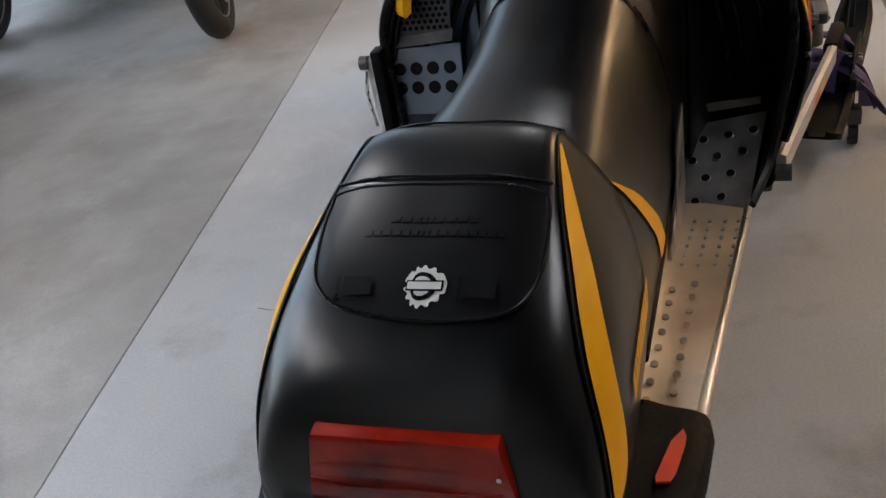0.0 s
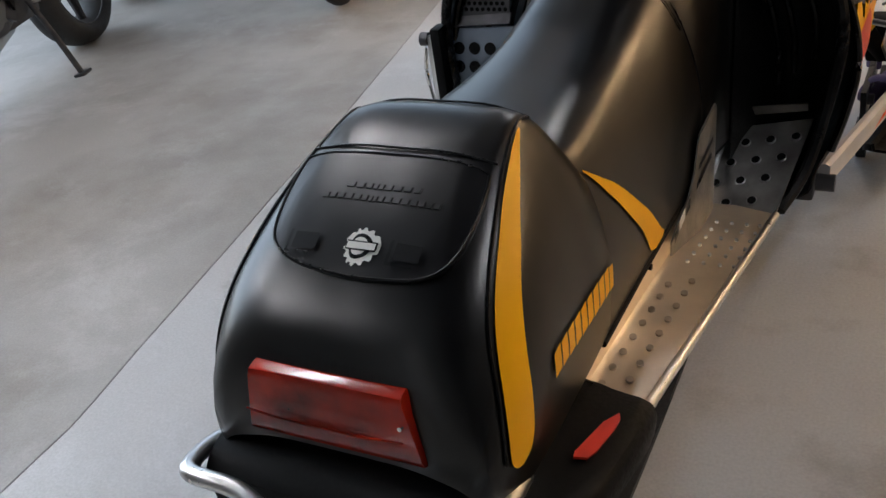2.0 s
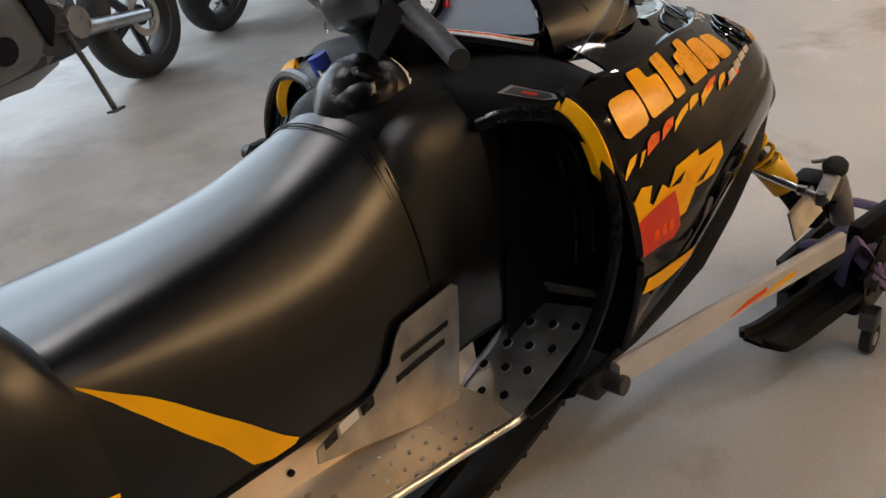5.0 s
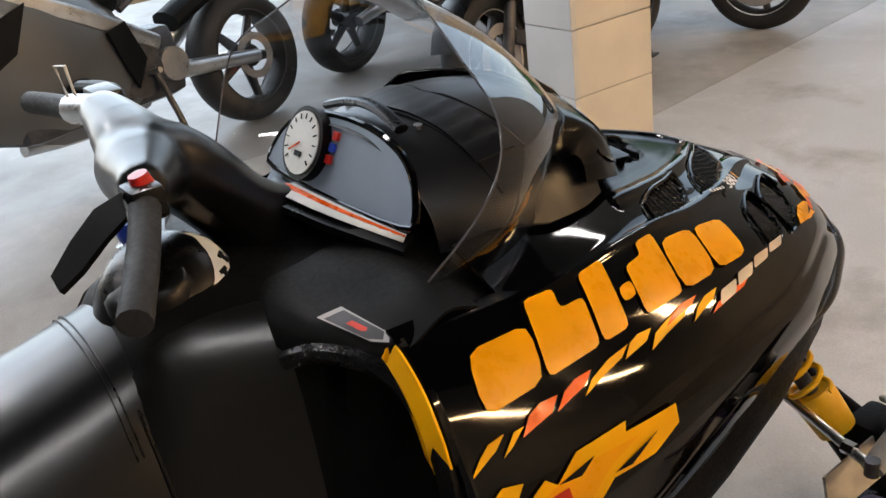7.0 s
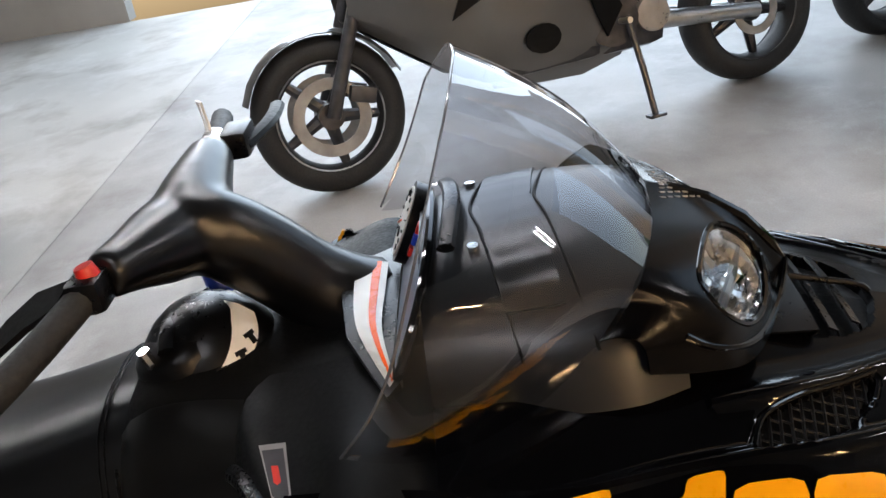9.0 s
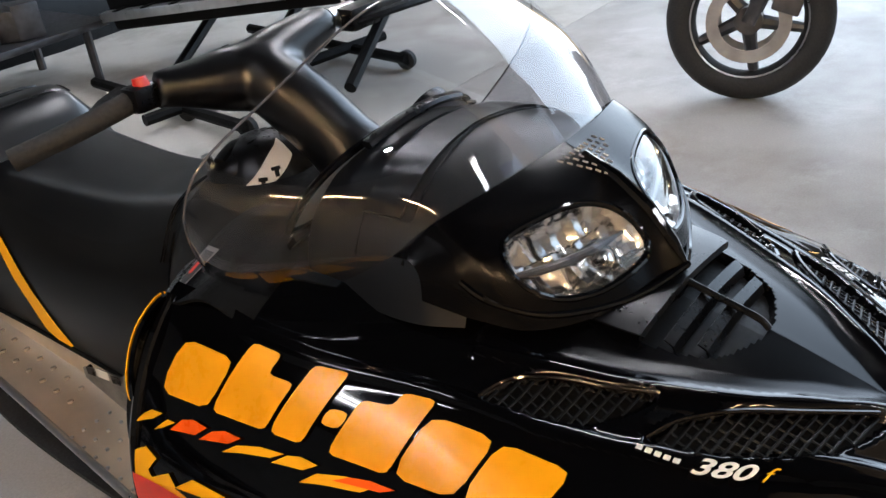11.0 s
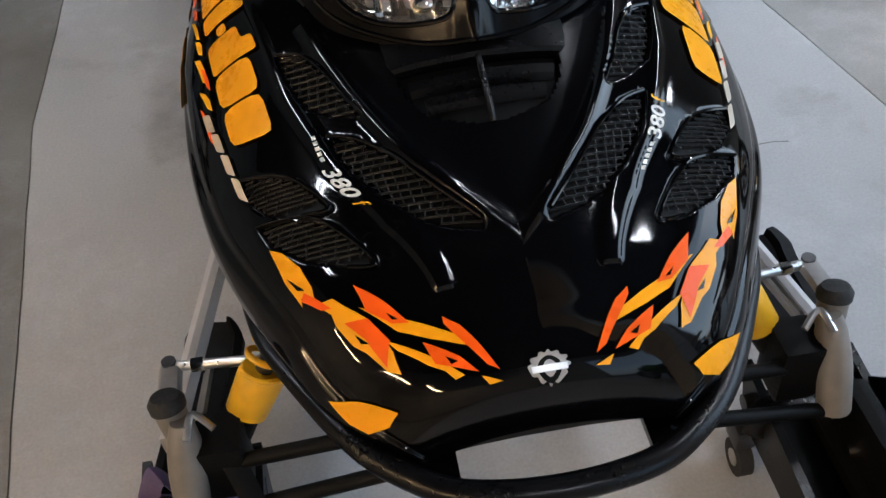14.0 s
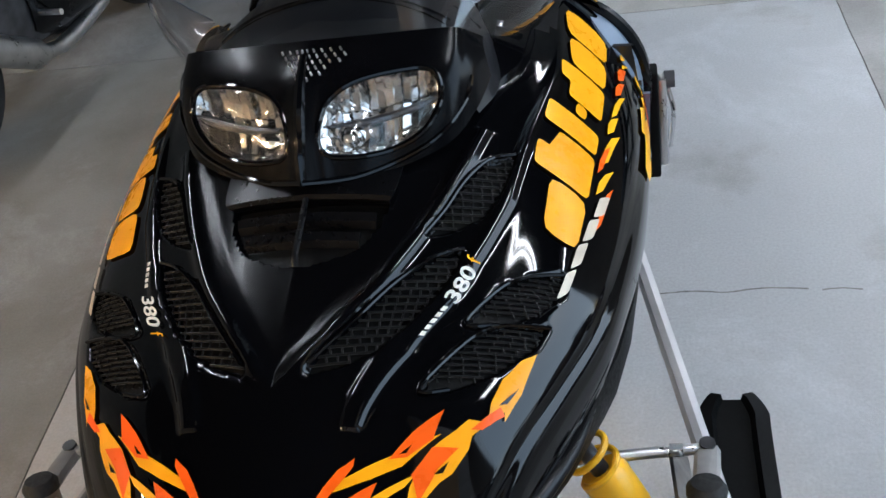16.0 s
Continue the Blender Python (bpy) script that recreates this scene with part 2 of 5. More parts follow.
REDPLASTIC = mat("red_plastic", (.60, .02, .012), .3, vary=.15)
PURPLE = mat("purple_webbing", (.085, .06, .14), .75, vary=.25, scale=25, fine=300, bump=.4)
REDLENS = mat("red_lens", (.30, .012, .003), .12, vary=.75, scale=9, fine=20, bump=0, coat=.15, spec=.35)
REDLENS.node_tree.nodes["Principled BSDF"].inputs["Transmission Weight"].default_value = .12
DIMPLE = mat("worn_dimple", (.52, .44, .35), .5, .8, vary=.3, scale=40, bump=.05)
SILVERPAINT = mat("silver_paint", (.12, .117, .112), .3, .4, vary=.08, scale=4, bump=.02, coat=.5)
DARKMETAL = mat("dark_cast_metal", (.08, .08, .085), .4, .8, vary=.3, scale=20, bump=.2)
GREEN = mat("green_paint", (.022, .15, .014), .3, vary=.1, coat=.4)
BEIGEWALL = mat("beige_column_paint", (.72, .68, .61), .65, vary=.12, scale=3, fine=50, bump=.3)
GREYWALL = mat("grey_column_paint", (.68, .68, .67), .65, vary=.12, scale=3, fine=50, bump=.3)
REFLECTOR = mat("headlamp_reflector", (.50, .49, .48), .14, 1.0, vary=.05, bump=0)
LENS = sheet_glass("clear_lens", (.985, .985, .985), .02)
SCREEN = sheet_glass("tinted_windshield", (.74, .74, .76), .02, least=.06)
TUBE = glow("fluorescent_tube", (.98, .95, .96), 78.0)
WARMTUBE = glow("warm_tube", (1.0, .64, .32), 255.0)
CLEAREDGE = mat("clear_edge", (.10, .10, .11), .12, vary=.1, bump=0, spec=.8)


# ---- mesh helpers ----
def obj(name, bm, material, smooth=True):
    me = bpy.data.meshes.new(name)
    bmesh.ops.recalc_face_normals(bm, faces=bm.faces[:])
    for f in bm.faces:
        f.smooth = smooth
    bm.to_mesh(me)
    bm.free()
    me.materials.append(material)
    if smooth:
        me.set_sharp_from_angle(angle=radians(38))
    return new(name, me)


def part(name, bm, material, parent, label="", smooth=True):
    """Links a bmesh, given in world places, as one part under a thing or a part."""
    ob = obj(name, bm, material, smooth)
    ob.parent = parent
    ob.matrix_parent_inverse = Matrix.Translation(-parent.location) if parent.parent is None else Matrix()
    return tagged(ob, label)


def thing(name, at, label, category, group="", kind=""):
    ob = new(name)
    ob.location = at
    return tagged(ob, label, category, group, kind)


def curve(pts, n):
    """n points along a smooth line through pts."""
    return [Vector(spline(pts, i * (len(pts) - 1) / (n - 1))) for i in range(n)]


def grid_into(bm, rows, wrap=False):
    vs = [[bm.verts.new(p) for p in r] for r in rows]
    for a, b in zip(vs, vs[1:]):
        m = len(a)
        for i in range(m if wrap else m - 1):
            j = (i + 1) % m
            bm.faces.new((a[i], a[j], b[j], b[i]))
    return vs


def tube_into(bm, pts, radius, seg=10, cap=True, flat=1.0):
    """A round (or flattened) bar along pts; radius may be a list."""
    pts = [Vector(p) for p in pts]
    up = Vector((0, 0, 1))
    rows = []
    for i, p in enumerate(pts):
        d = (pts[min(i + 1, len(pts) - 1)] - pts[max(i - 1, 0)]).normalized()
        side = d.cross(up)
        side = side.normalized() if side.length > 1e-4 else Vector((1, 0, 0))
        top = side.cross(d).normalized()
        r = radius[i] if isinstance(radius, (list, tuple)) else radius
        rows.append([p + (side * math.cos(a) * flat + top * math.sin(a)) * r for a in [2 * math.pi * k / seg for k in range(seg)]])
    vs = grid_into(bm, rows, wrap=True)
    if cap:
        bm.faces.new(vs[0][::-1])
        bm.faces.new(vs[-1])
    return bm


def tube(pts, radius, seg=10, n=0, flat=1.0):
    bm = bmesh.new()
    return tube_into(bm, curve(pts, n) if n else pts, radius, seg, True, flat)


def box_into(bm, m, sx, sy, sz, bevel=0.0):
    made = bmesh.ops.create_cube(bm, size=1, matrix=m @ Matrix.Diagonal((sx, sy, sz, 1)))
    if bevel:
        edges = {e for v in made["verts"] for e in v.link_edges}
        bmesh.ops.bevel(bm, geom=list(edges), offset=bevel, segments=2, affect="EDGES", profile=0.6)
    return bm


def box(m, sx, sy, sz, bevel=0.0):
    return box_into(bmesh.new(), m, sx, sy, sz, bevel)


def block(x0, x1, y0, y1, z0, z1, bevel=0.0):
    return box(Matrix.Translation(((x0 + x1) / 2, (y0 + y1) / 2, (z0 + z1) / 2)), x1 - x0, y1 - y0, z1 - z0, bevel)


def disc_into(bm, at, axis, r, depth, seg=24, r2=None):
    """A short cylinder at its middle, along axis."""
    q = Vector((0, 0, 1)).rotation_difference(Vector(axis)).to_matrix().to_4x4()
    bmesh.ops.create_cone(bm, cap_ends=True, segments=seg, radius1=r, radius2=r if r2 is None else r2, depth=depth, matrix=Matrix.Translation(at) @ q)
    return bm


def disc(at, axis, r, depth, seg=24, r2=None):
    return disc_into(bmesh.new(), at, axis, r, depth, seg, r2)


def plate(corners, thick, nx=1, ny=1):
    """A sheet between four corners, with thickness."""
    a, b, c, d = (Vector(p) for p in corners)
    nrm = (b - a).cross(d - a).normalized() * thick
    bm = bmesh.new()
    rows = [[a.lerp(b, i / nx).lerp(d.lerp(c, i / nx), j / ny) for i in range(nx + 1)] for j in range(ny + 1)]
    grid_into(bm, rows)
    return thicken(bm, nrm)


def thicken(bm, by):
    """Gives an open sheet a back and rims, by metres against its normals or along a vector."""
    bm.normal_update()
    old = bm.verts[:]
    twin = {v: bm.verts.new(v.co - (v.normal * by if not isinstance(by, Vector) else by)) for v in old}
    rim = [e for e in bm.edges if e.is_boundary]
    faces = bm.faces[:]
    for f in faces:
        bm.faces.new([twin[v] for v in reversed(f.verts)])
    for e in rim:
        a, b = e.verts
        bm.faces.new((a, b, twin[b], twin[a]))
    return bm


def mirror(bm):
    """The same mesh on the other side of the middle plane."""
    b2 = bm.copy()
    for v in b2.verts:
        v.co.x = -v.co.x
    bmesh.ops.reverse_faces(b2, faces=b2.faces[:])
    return b2


def shell(table, ny, ns, y0=None, y1=None, s0=-1.0, s1=1.0, lift=0.0):
    a = table[0][0] if y0 is None else y0
    b = table[-1][0] if y1 is None else y1
    bm = bmesh.new()
    grid_into(bm, [[shell_at(table, a + (b - a) * j / ny, s0 + (s1 - s0) * i / ns) for i in range(ns + 1)] for j in range(ny + 1)])
    if lift:
        bm.normal_update()
        sign = 1 if sum(f.normal.z for f in bm.faces) > 0 else -1
        for v in bm.verts:
            v.co += v.normal * lift * sign
    return bm


def on_shell(table, y, s, lift):
    p = Vector(shell_at(table, y, s))
    e = 0.004
    du = Vector(shell_at(table, y + e, s)) - Vector(shell_at(table, y - e, s))
    dv = Vector(shell_at(table, y, s + e)) - Vector(shell_at(table, y, s - e))
    n = dv.cross(du)
    n = n.normalized() if n.length > 1e-9 else Vector((0, 0, 1))
    mid = Vector((0, y, 0.5))
    if n.dot(p - mid) < 0:
        n = -n
    return p + n * lift


def drape(table, outline, lift=0.002, step_y=0.02, step_s=0.03, side=1, thick=0.0):
    """A cut film (or a slab) laid on a shell; its outline is in the shell's own y and s."""
    bm = bmesh.new()
    face = bm.faces.new([bm.verts.new((y, s, 0)) for y, s in outline])
    ys, ss = [p[0] for p in outline], [p[1] for p in outline]
    bmesh.ops.triangulate(bm, faces=[face])
    for axis, lo, hi, step in ((0, min(ys), max(ys), step_y), (1, min(ss), max(ss), step_s)):
        k = math.floor(lo / step) + 1
        while k * step < hi:
            no = (1, 0, 0) if axis == 0 else (0, 1, 0)
            bmesh.ops.bisect_plane(bm, geom=bm.verts[:] + bm.edges[:] + bm.faces[:], plane_co=[c * k * step for c in no], plane_no=no)
            k += 1
    for v in bm.verts:
        v.co = on_shell(table, v.co.x, v.co.y * side, lift)
    if thick:
        bm.normal_update()
        if sum((f.normal.dot(f.calc_center_median() - Vector((0, f.calc_center_median().y, .5)))) for f in bm.faces) < 0:
            bmesh.ops.reverse_faces(bm, faces=bm.faces[:])
            bm.normal_update()
        thicken(bm, thick)
    return bm


def smooth_line(pts, rounds=2):
    """Cuts the corners of a closed outline."""
    for _ in range(rounds):
        out = []
        for (a, b), (c, d) in zip(pts, pts[1:] + pts[:1]):
            out += [(a * .75 + c * .25, b * .75 + d * .25), (a * .25 + c * .75, b * .25 + d * .75)]
        pts = out
    return pts


def rounded(poly, cut, squash=.62):
    """A (y, s) outline with its corners cut back and rounded."""
    out = []
    for i, (y, s) in enumerate(poly):
        for (b, c) in (poly[i - 1], poly[(i + 1) % len(poly)]):
            n = math.hypot(b - y, (c - s) * squash)
            k = min(.38, cut / max(n, 1e-6))
            out.append((y + (b - y) * k, s + (c - s) * k))
    fine = []
    for i, (y, s) in enumerate(out):
        b, c = out[(i + 1) % len(out)]
        fine.append((y, s))
        if i % 2 == 0:
            v = poly[i // 2]
            fine.append(((y + b) / 4 + v[0] / 2, (s + c) / 4 + v[1] / 2))
    return fine
# ---- the garage ----
def setting(name, bm, material, label, category, smooth=False):
    return tagged(obj(name, bm, material, smooth), label, category, kind="structure")


WEST = [(-1.02, -8, 0), (-1.16, .6, 0), (-1.30, 1.5, 0), (-1.44, 2.4, 0), (-1.75, 4.2, 0), (-2.3, 8, 0)]
EAST = [(1.2, -8, 0), (1.12, .8, 0), (1.0, 1.9, 0), (.88, 2.9, 0), (.6, 8, 0)]


def steps(line):
    """Points along a floor line at even y."""
    ys, xs = [p[1] for p in line], [p[0] for p in line]
    return [Vector((float(np.interp(y, ys, xs)), float(y), 0)) for y in np.linspace(-8, 8, 161)]


west, east = steps(WEST), steps(EAST)


def ragged(p, k):
    return p + Vector((k * .0022 + .0035 * noise.noise(p * 5) + .0015 * noise.noise(p * 23), 0, 0))


CUT = 78    # a joint runs across the floor behind the tail
floor = thing("floor", (0, 0, 0), "worn stained concrete garage floor in six cast slabs", "floor", kind="structure")
for strip, south, north in (([[Vector((-8, p.y, 0)), ragged(p, -1)] for p in west], CONCRETE_WARM, CONCRETE_WORN), ([[ragged(p, 1), ragged(q, -1)] for p, q in zip(west, east)], CONCRETE_WARM, CONCRETE), ([[ragged(q, 1), Vector((8, q.y, 0))] for q in east], CONCRETE_DARK, CONCRETE_DARK)):
    for rows, stuff, end in ((strip[:CUT + 1], south, -1), (strip[CUT:], north, 0)):
        rows = [list(r) for r in rows]
        rows[end] = [p + Vector((0, .002 if end == 0 else -.002, 0)) for p in rows[end]]
        bm = bmesh.new()
        grid_into(bm, rows)
        part("slab", thicken(bm, Vector((0, 0, .10))), stuff, floor, smooth=False)
bm = bmesh.new()
for line in (west, east):
    grid_into(bm, [[p + Vector((-.03, 0, -.006)), p + Vector((.03, 0, -.006))] for p in line])
grid_into(bm, [[Vector((-8, west[CUT].y - .03, -.007)), Vector((8, west[CUT].y - .03, -.007))], [Vector((-8, west[CUT].y + .03, -.007)), Vector((8, west[CUT].y + .03, -.007))]])
part("joint_fill", bm, mat("dirty_joint", (.33, .31, .28), .9, vary=.4, scale=9), floor, "dirt-filled joints", smooth=False)
bm = bmesh.new()
for pts in ([(-.48, 1.385, 0), (-.56, 1.38, 0), (-.64, 1.388, 0), (-.73, 1.378, 0), (-.83, 1.386, 0)], [(-.86, 1.392, 0), (-.90, 1.388, 0), (-.95, 1.395, 0)]):
    line = curve(pts, 26)
    grid_into(bm, [[p + Vector((0, -.0025 * (1 + .8 * noise.noise(p * 40)), .0012)), p + Vector((0, .0025 * (1 + .8 * noise.noise(p * 37)), .0012))] for p in line])
setting("floor_crack", bm, mat("crack_dirt", (.22, .205, .185), .9, vary=.4, scale=30), "thin dark cracks in the concrete floor", "floor crack")

H = 7.2
for nm, b in (("wall_south", (-8.2, 8.2, -8.2, -8.0)), ("wall_east", (8.0, 8.2, -8.0, 8.0))):
    setting(nm, block(b[0], b[1], b[2], b[3], 0, H), WALLPAINT, "plain painted garage wall", "wall")
bm = block(-2.3, 8.2, 8.0, 8.2, 0, H)
box_into(bm, Matrix.Translation((-7.85, 8.1, H / 2)), .7, .2, H)
box_into(bm, Matrix.Translation((-4.9, 8.1, 6.2)), 5.2, .2, 2.0)
setting("wall_north", bm, WALLPAINT, "painted garage wall with an open gate", "wall")
bm = block(-8.2, -8.0, -8.0, -1.5, 0, H)
box_into(bm, Matrix.Translation((-8.1, 6.7, H / 2)), .2, 2.6, H)
box_into(bm, Matrix.Translation((-8.1, 1.95, 6.85)), .2, 6.9, .7)
setting("wall_west", bm, WALLPAINT, "painted garage wall with an open roller door", "wall")
setting("ceiling", block(-8.2, 8.2, -8.2, 8.2, H, H + .15), CEILPAINT, "dark grey garage ceiling", "ceiling")


def ceiling_light(x, y, turn, glowing):
    t = thing("ceiling_light", (x, y, 3.12), ("warm yellowish " if glowing == WARMTUBE else "") + "twin-tube fluorescent batten hanging on long rods", "ceiling light", "ceiling lights")
    m = Matrix.Translation((x, y, 3.16)) @ Matrix.Rotation(turn, 4, "Z")
    part("housing", box(m, 1.30, .18, .05, .01), WALLPAINT, t, smooth=False)
    for dx in (-.045, .045):
        a, b = m @ Vector((-.6, dx, -.045)), m @ Vector((.6, dx, -.045))
        part("tube", tube([a, b], .014, 10), glowing, t)
    for ex in (-.4, .4):
        a = m @ Vector((ex, 0, .02))
        part("hanger", tube([a, Vector((a.x, a.y, H))], .004, 6), GREYSTEEL, t)
    return t


# all hang out of view; (-.5, 5.2) and (-1.0, -3.4) are added to brighten floor
for x, y, glowing in ((1.9, 1.0, TUBE), (-1.7, 1.6, TUBE), (-.5, 5.2, TUBE), (-3.6, -.2, TUBE), (-2.4, -1.2, TUBE), (-1.0, -3.4, TUBE), (4.4, 5.6, WARMTUBE), (2.7, 6.5, WARMTUBE), (5.6, 4.3, WARMTUBE)):
    ceiling_light(x, y, radians(90), glowing)

def column(x0, x1, y0, y1, side_paint, label):
    """A square pier of painted concrete blocks; the face towards y0 is pale grey."""
    t = thing("column", ((x0 + x1) / 2, (y0 + y1) / 2, 0), label, "column", kind="structure")
    part("core", block(x0 + .008, x1 - .008, y0 + .012, y1 - .008, 0, H), GREYWALL, t, smooth=False)
    for i in range(36):
        z = .2 * i
        part("block", block(x0, x1, y0 + .020, y1, z + .0012, z + .1988, .003), side_paint, t, smooth=False)
        part("grey_face", block(x0 - .003, x1 + .003, y0, y0 + .020, z + .0012, z + .1988, .003), GREYWALL, t, "pale grey painted block face", smooth=False)
    return t


column(-1.021, -.825, 2.90, 3.224, BEIGEWALL, "square concrete block column painted beige and pale grey")
column(-.95, -.30, -3.0, -2.38, GREYWALL, "broad concrete block pier painted dull white")

# ---- the snowmobile ----
sled = thing("snowmobile", (0, 1.4, 0), "black and yellow snowmobile with flame graphics, skis on dollies", "snowmobile")


def both(name, bm, material, parent=None, label="", smooth=True):
    m = mirror(bm)
    a = part(name, bm, material, parent or sled, label, smooth)
    b = part(name, m, material, parent or sled, label, smooth)
    return a, b


def board_z(y):
    return .477 - .141 * (y - .532)


# tunnel, track and running boards
bm = bmesh.new()
rows = []
for j in range(13):
    y = .32 + 1.08 * j / 12
    z = board_z(y)
    rows.append([(-.19, y, z - .005), (-.186, y, z + .05), (-.18, y, z + .12), (0, y, z + .13), (.18, y, z + .12), (.186, y, z + .05), (.19, y, z - .005)])
grid_into(bm, rows)
part("tunnel", thicken(bm, .003), ALU, sled, "bare aluminium tunnel")
bm = bmesh.new()
loop = curve([(0, .30, .47), (0, .9, .40), (0, 1.55, .30), (0, 1.80, .20), (0, 1.70, .10), (0, 1.3, .03), (0, .7, .03), (0, .32, .10), (0, .10, .30), (0, .18, .44), (0, .30, .47)], 90)
grid_into(bm, [[p + Vector((x, 0, 0)) for x in (-.185, -.06, .06, .185)] for p in loop])
belt = part("track", thicken(bm, .014), RUBBER, sled, "black rubber drive track with lugs", smooth=False)
for i in range(0, 88, 2):
    p, d = loop[i], (loop[i + 1] - loop[i]).normalized()
    n = d.cross(Vector((1, 0, 0)))
    ang = Matrix((Vector((1, 0, 0)), d, n)).transposed().to_4x4()
    for x in (-.12, 0, .12):
        part("lug", box(Matrix.Translation(p + n * -.018 + Vector((x, 0, 0))) @ ang, .10, .012, .03), RUBBER, belt, smooth=False)
for y, z, r in ((.33, .27, .085), (.75, .10, .05), (1.15, .10, .05), (1.62, .22, .07)):
    for sx in (-.10, .10):
        part("idler_wheel", disc((sx, y, z), (1, 0, 0), r, .03, 20), MATTBLACK, sled)
for sx in (-.10, .10):
    part("slide_rail", tube([(sx, .3, .13), (sx, .7, .07), (sx, 1.3, .07), (sx, 1.6, .16)], .018, 8, 14), MATTBLACK, sled)


def board(side):
    def X(x):
        return x * side
    bm = bmesh.new()
    rows = []
    for j in range(15):
        y = .50 + .84 * j / 14
        z = board_z(y)
        o = .290 + (.347 - .290) * (y - .532) / (1.30 - .532)
        rows.append([(X(.186), y, z + .045), (X(.192), y, z + .004), (X(.20), y, z - .002), (X(.20 + (o - .20) * .5), y, z - .001), (X(o - .008), y, z), (X(o), y, z - .012)])
    grid_into(bm, rows)
    b = part("running_board", thicken(bm, .003), ALU, sled, "bare aluminium running board with pressed traction holes")
    rail = [(X(.288), .49, board_z(.49) - .003), (X(.317), .9, board_z(.9) - .003), (X(.348), 1.31, board_z(1.31) - .003)]
    part("edge_rail", tube(rail, .0085, 10, 20), SILVER, b)
    for y in [.58 + .05 * i for i in range(8)]:
        for x in (.212, .250):
            part("traction_hole", disc((X(x + .03 * (y - .58)), y + (.02 if x > .23 else 0), board_z(y) + .0022), (0, -.14, 1), .0062, .0045, 10), DIMPLE, b, smooth=False)
    for i in range(6):
        y = 1.035 + .040 * i
        for x in (.232, .262, .292, .318):
            part("traction_hole", disc((X(x + .06 * (y - 1.035)), y, board_z(y) + .0022), (0, -.14, 1), .0036, .0045, 10), SILVER, b, smooth=False)
    part("rivet", disc((X(.1905), .931, board_z(.931) + .035), (1, 0, 0), .006, .006, 12), MATTBLACK, b)
    # stepped foot rest
    f = part("foot_rest", plate([(X(.178), 1.303, .326), (X(.346), 1.300, .364), (X(.385), 1.545, .478), (X(.200), 1.545, .442)], .004, 4, 6), ALUDULL, sled, "punched aluminium foot rest")
    for y, xs in ((1.347, (.239, .293)), (1.400, (.206, .259, .311)), (1.449, (.229, .282, .335)), (1.498, (.251, .304, .357))):
        for x in xs:
            z = .3605 + .457 * (y - 1.347) + .21 * (x - .239)
            part("foot_hole", disc((X(x), y, z + .001), (-.2 * side, -.44, 1), .0095, .005, 14), MATTBLACK, f, smooth=False)
            part("hole_rim", disc((X(x), y, z), (-.2 * side, -.44, 1), .0115, .004, 14), SILVER, f, smooth=False)
    part("cross_bracket", plate([(X(.215), 1.552, .470), (X(.372), 1.552, .492), (X(.372), 1.545, .512), (X(.215), 1.545, .492)], .004), ALUDULL, f, smooth=False)
    part("foot_rest_edge", tube([(X(.181), 1.306, .336), (X(.196), 1.43, .395), (X(.205), 1.53, .445)], .006, 8), SILVER, f)
    kick = bmesh.new()
    outline = [(.965, .462), (.968, .488), (1.02, .502), (1.10, .510), (1.147, .536), (1.171, .579), (1.191, .597), (1.325, .603), (1.338, .592), (1.335, .55), (1.318, .45), (1.300, .348), (1.25, .362), (1.177, .388)]
    kick.faces.new([kick.verts.new((X(.221), y, z)) for y, z in outline])
    kp = part("kick_plate", thicken(kick, Vector((.003 * side, 0, 0))), ALUDULL, sled, "dull aluminium kick plate with warning stickers", smooth=False)
    for y0, y1, z0, z1, m in ((.982, 1.012, .478, .497, SATINBLACK), (1.018, 1.062, .484, .505, WHITEFILM), (1.07, 1.10, .486, .506, SATINBLACK), (1.157, 1.285, .497, .510, SATINBLACK), (1.175, 1.30, .528, .540, SATINBLACK)):
        q = bmesh.new()
        q.faces.new([q.verts.new((X(.2225), y, z)) for y, z in ((y0, z0), (y1, z0 + .004), (y1, z1 + .004), (y0, z1))])
        part("sticker", q, m, kp, smooth=False)
    # rear corner guard
    g = bmesh.new()
    rows = []
    for (y, xo, xi, dz) in ((.545, .300, .19, .006), (.50, .306, .186, .016), (.42, .302, .18, .018), (.33, .29, .175, .014), (.26, .27, .17, .004), (.22, .255, .17, -.02)):
        z = board_z(y) + dz
        rows.append([(X(xi), y, z + .02), (X(xi + .03), y, z + .016), (X((xi + xo) / 2), y, z + .008), (X(xo - .01), y, z), (X(xo), y, z - .02), (X(xo - .005), y, z - .055)])
    grid_into(g, [curve(r, 12) for r in rows])
    gd = part("corner_guard", thicken(g, .006), MATTBLACK, sled, "ribbed black plastic corner guard with a red reflector")
    for i in range(7):
        y = .535 - .008 * i
        part("rib", tube([(X(.185), y, board_z(y) + .028), (X(.215), y + .004, board_z(y) + .03)], .003, 6), MATTBLACK, gd)
    r = bmesh.new()
    out = [(.272, .478), (.277, .465), (.277, .446), (.270, .385), (.264, .365), (.248, .357), (.246, .368), (.259, .447)]
    r.faces.new([r.verts.new((X(x), y, board_z(y) + .034 - (x - .25) * .25)) for x, y in out])
    part("reflector", thicken(r, .004), REDFILM, gd, "red reflector strip", smooth=False)


board(1)
board(-1)

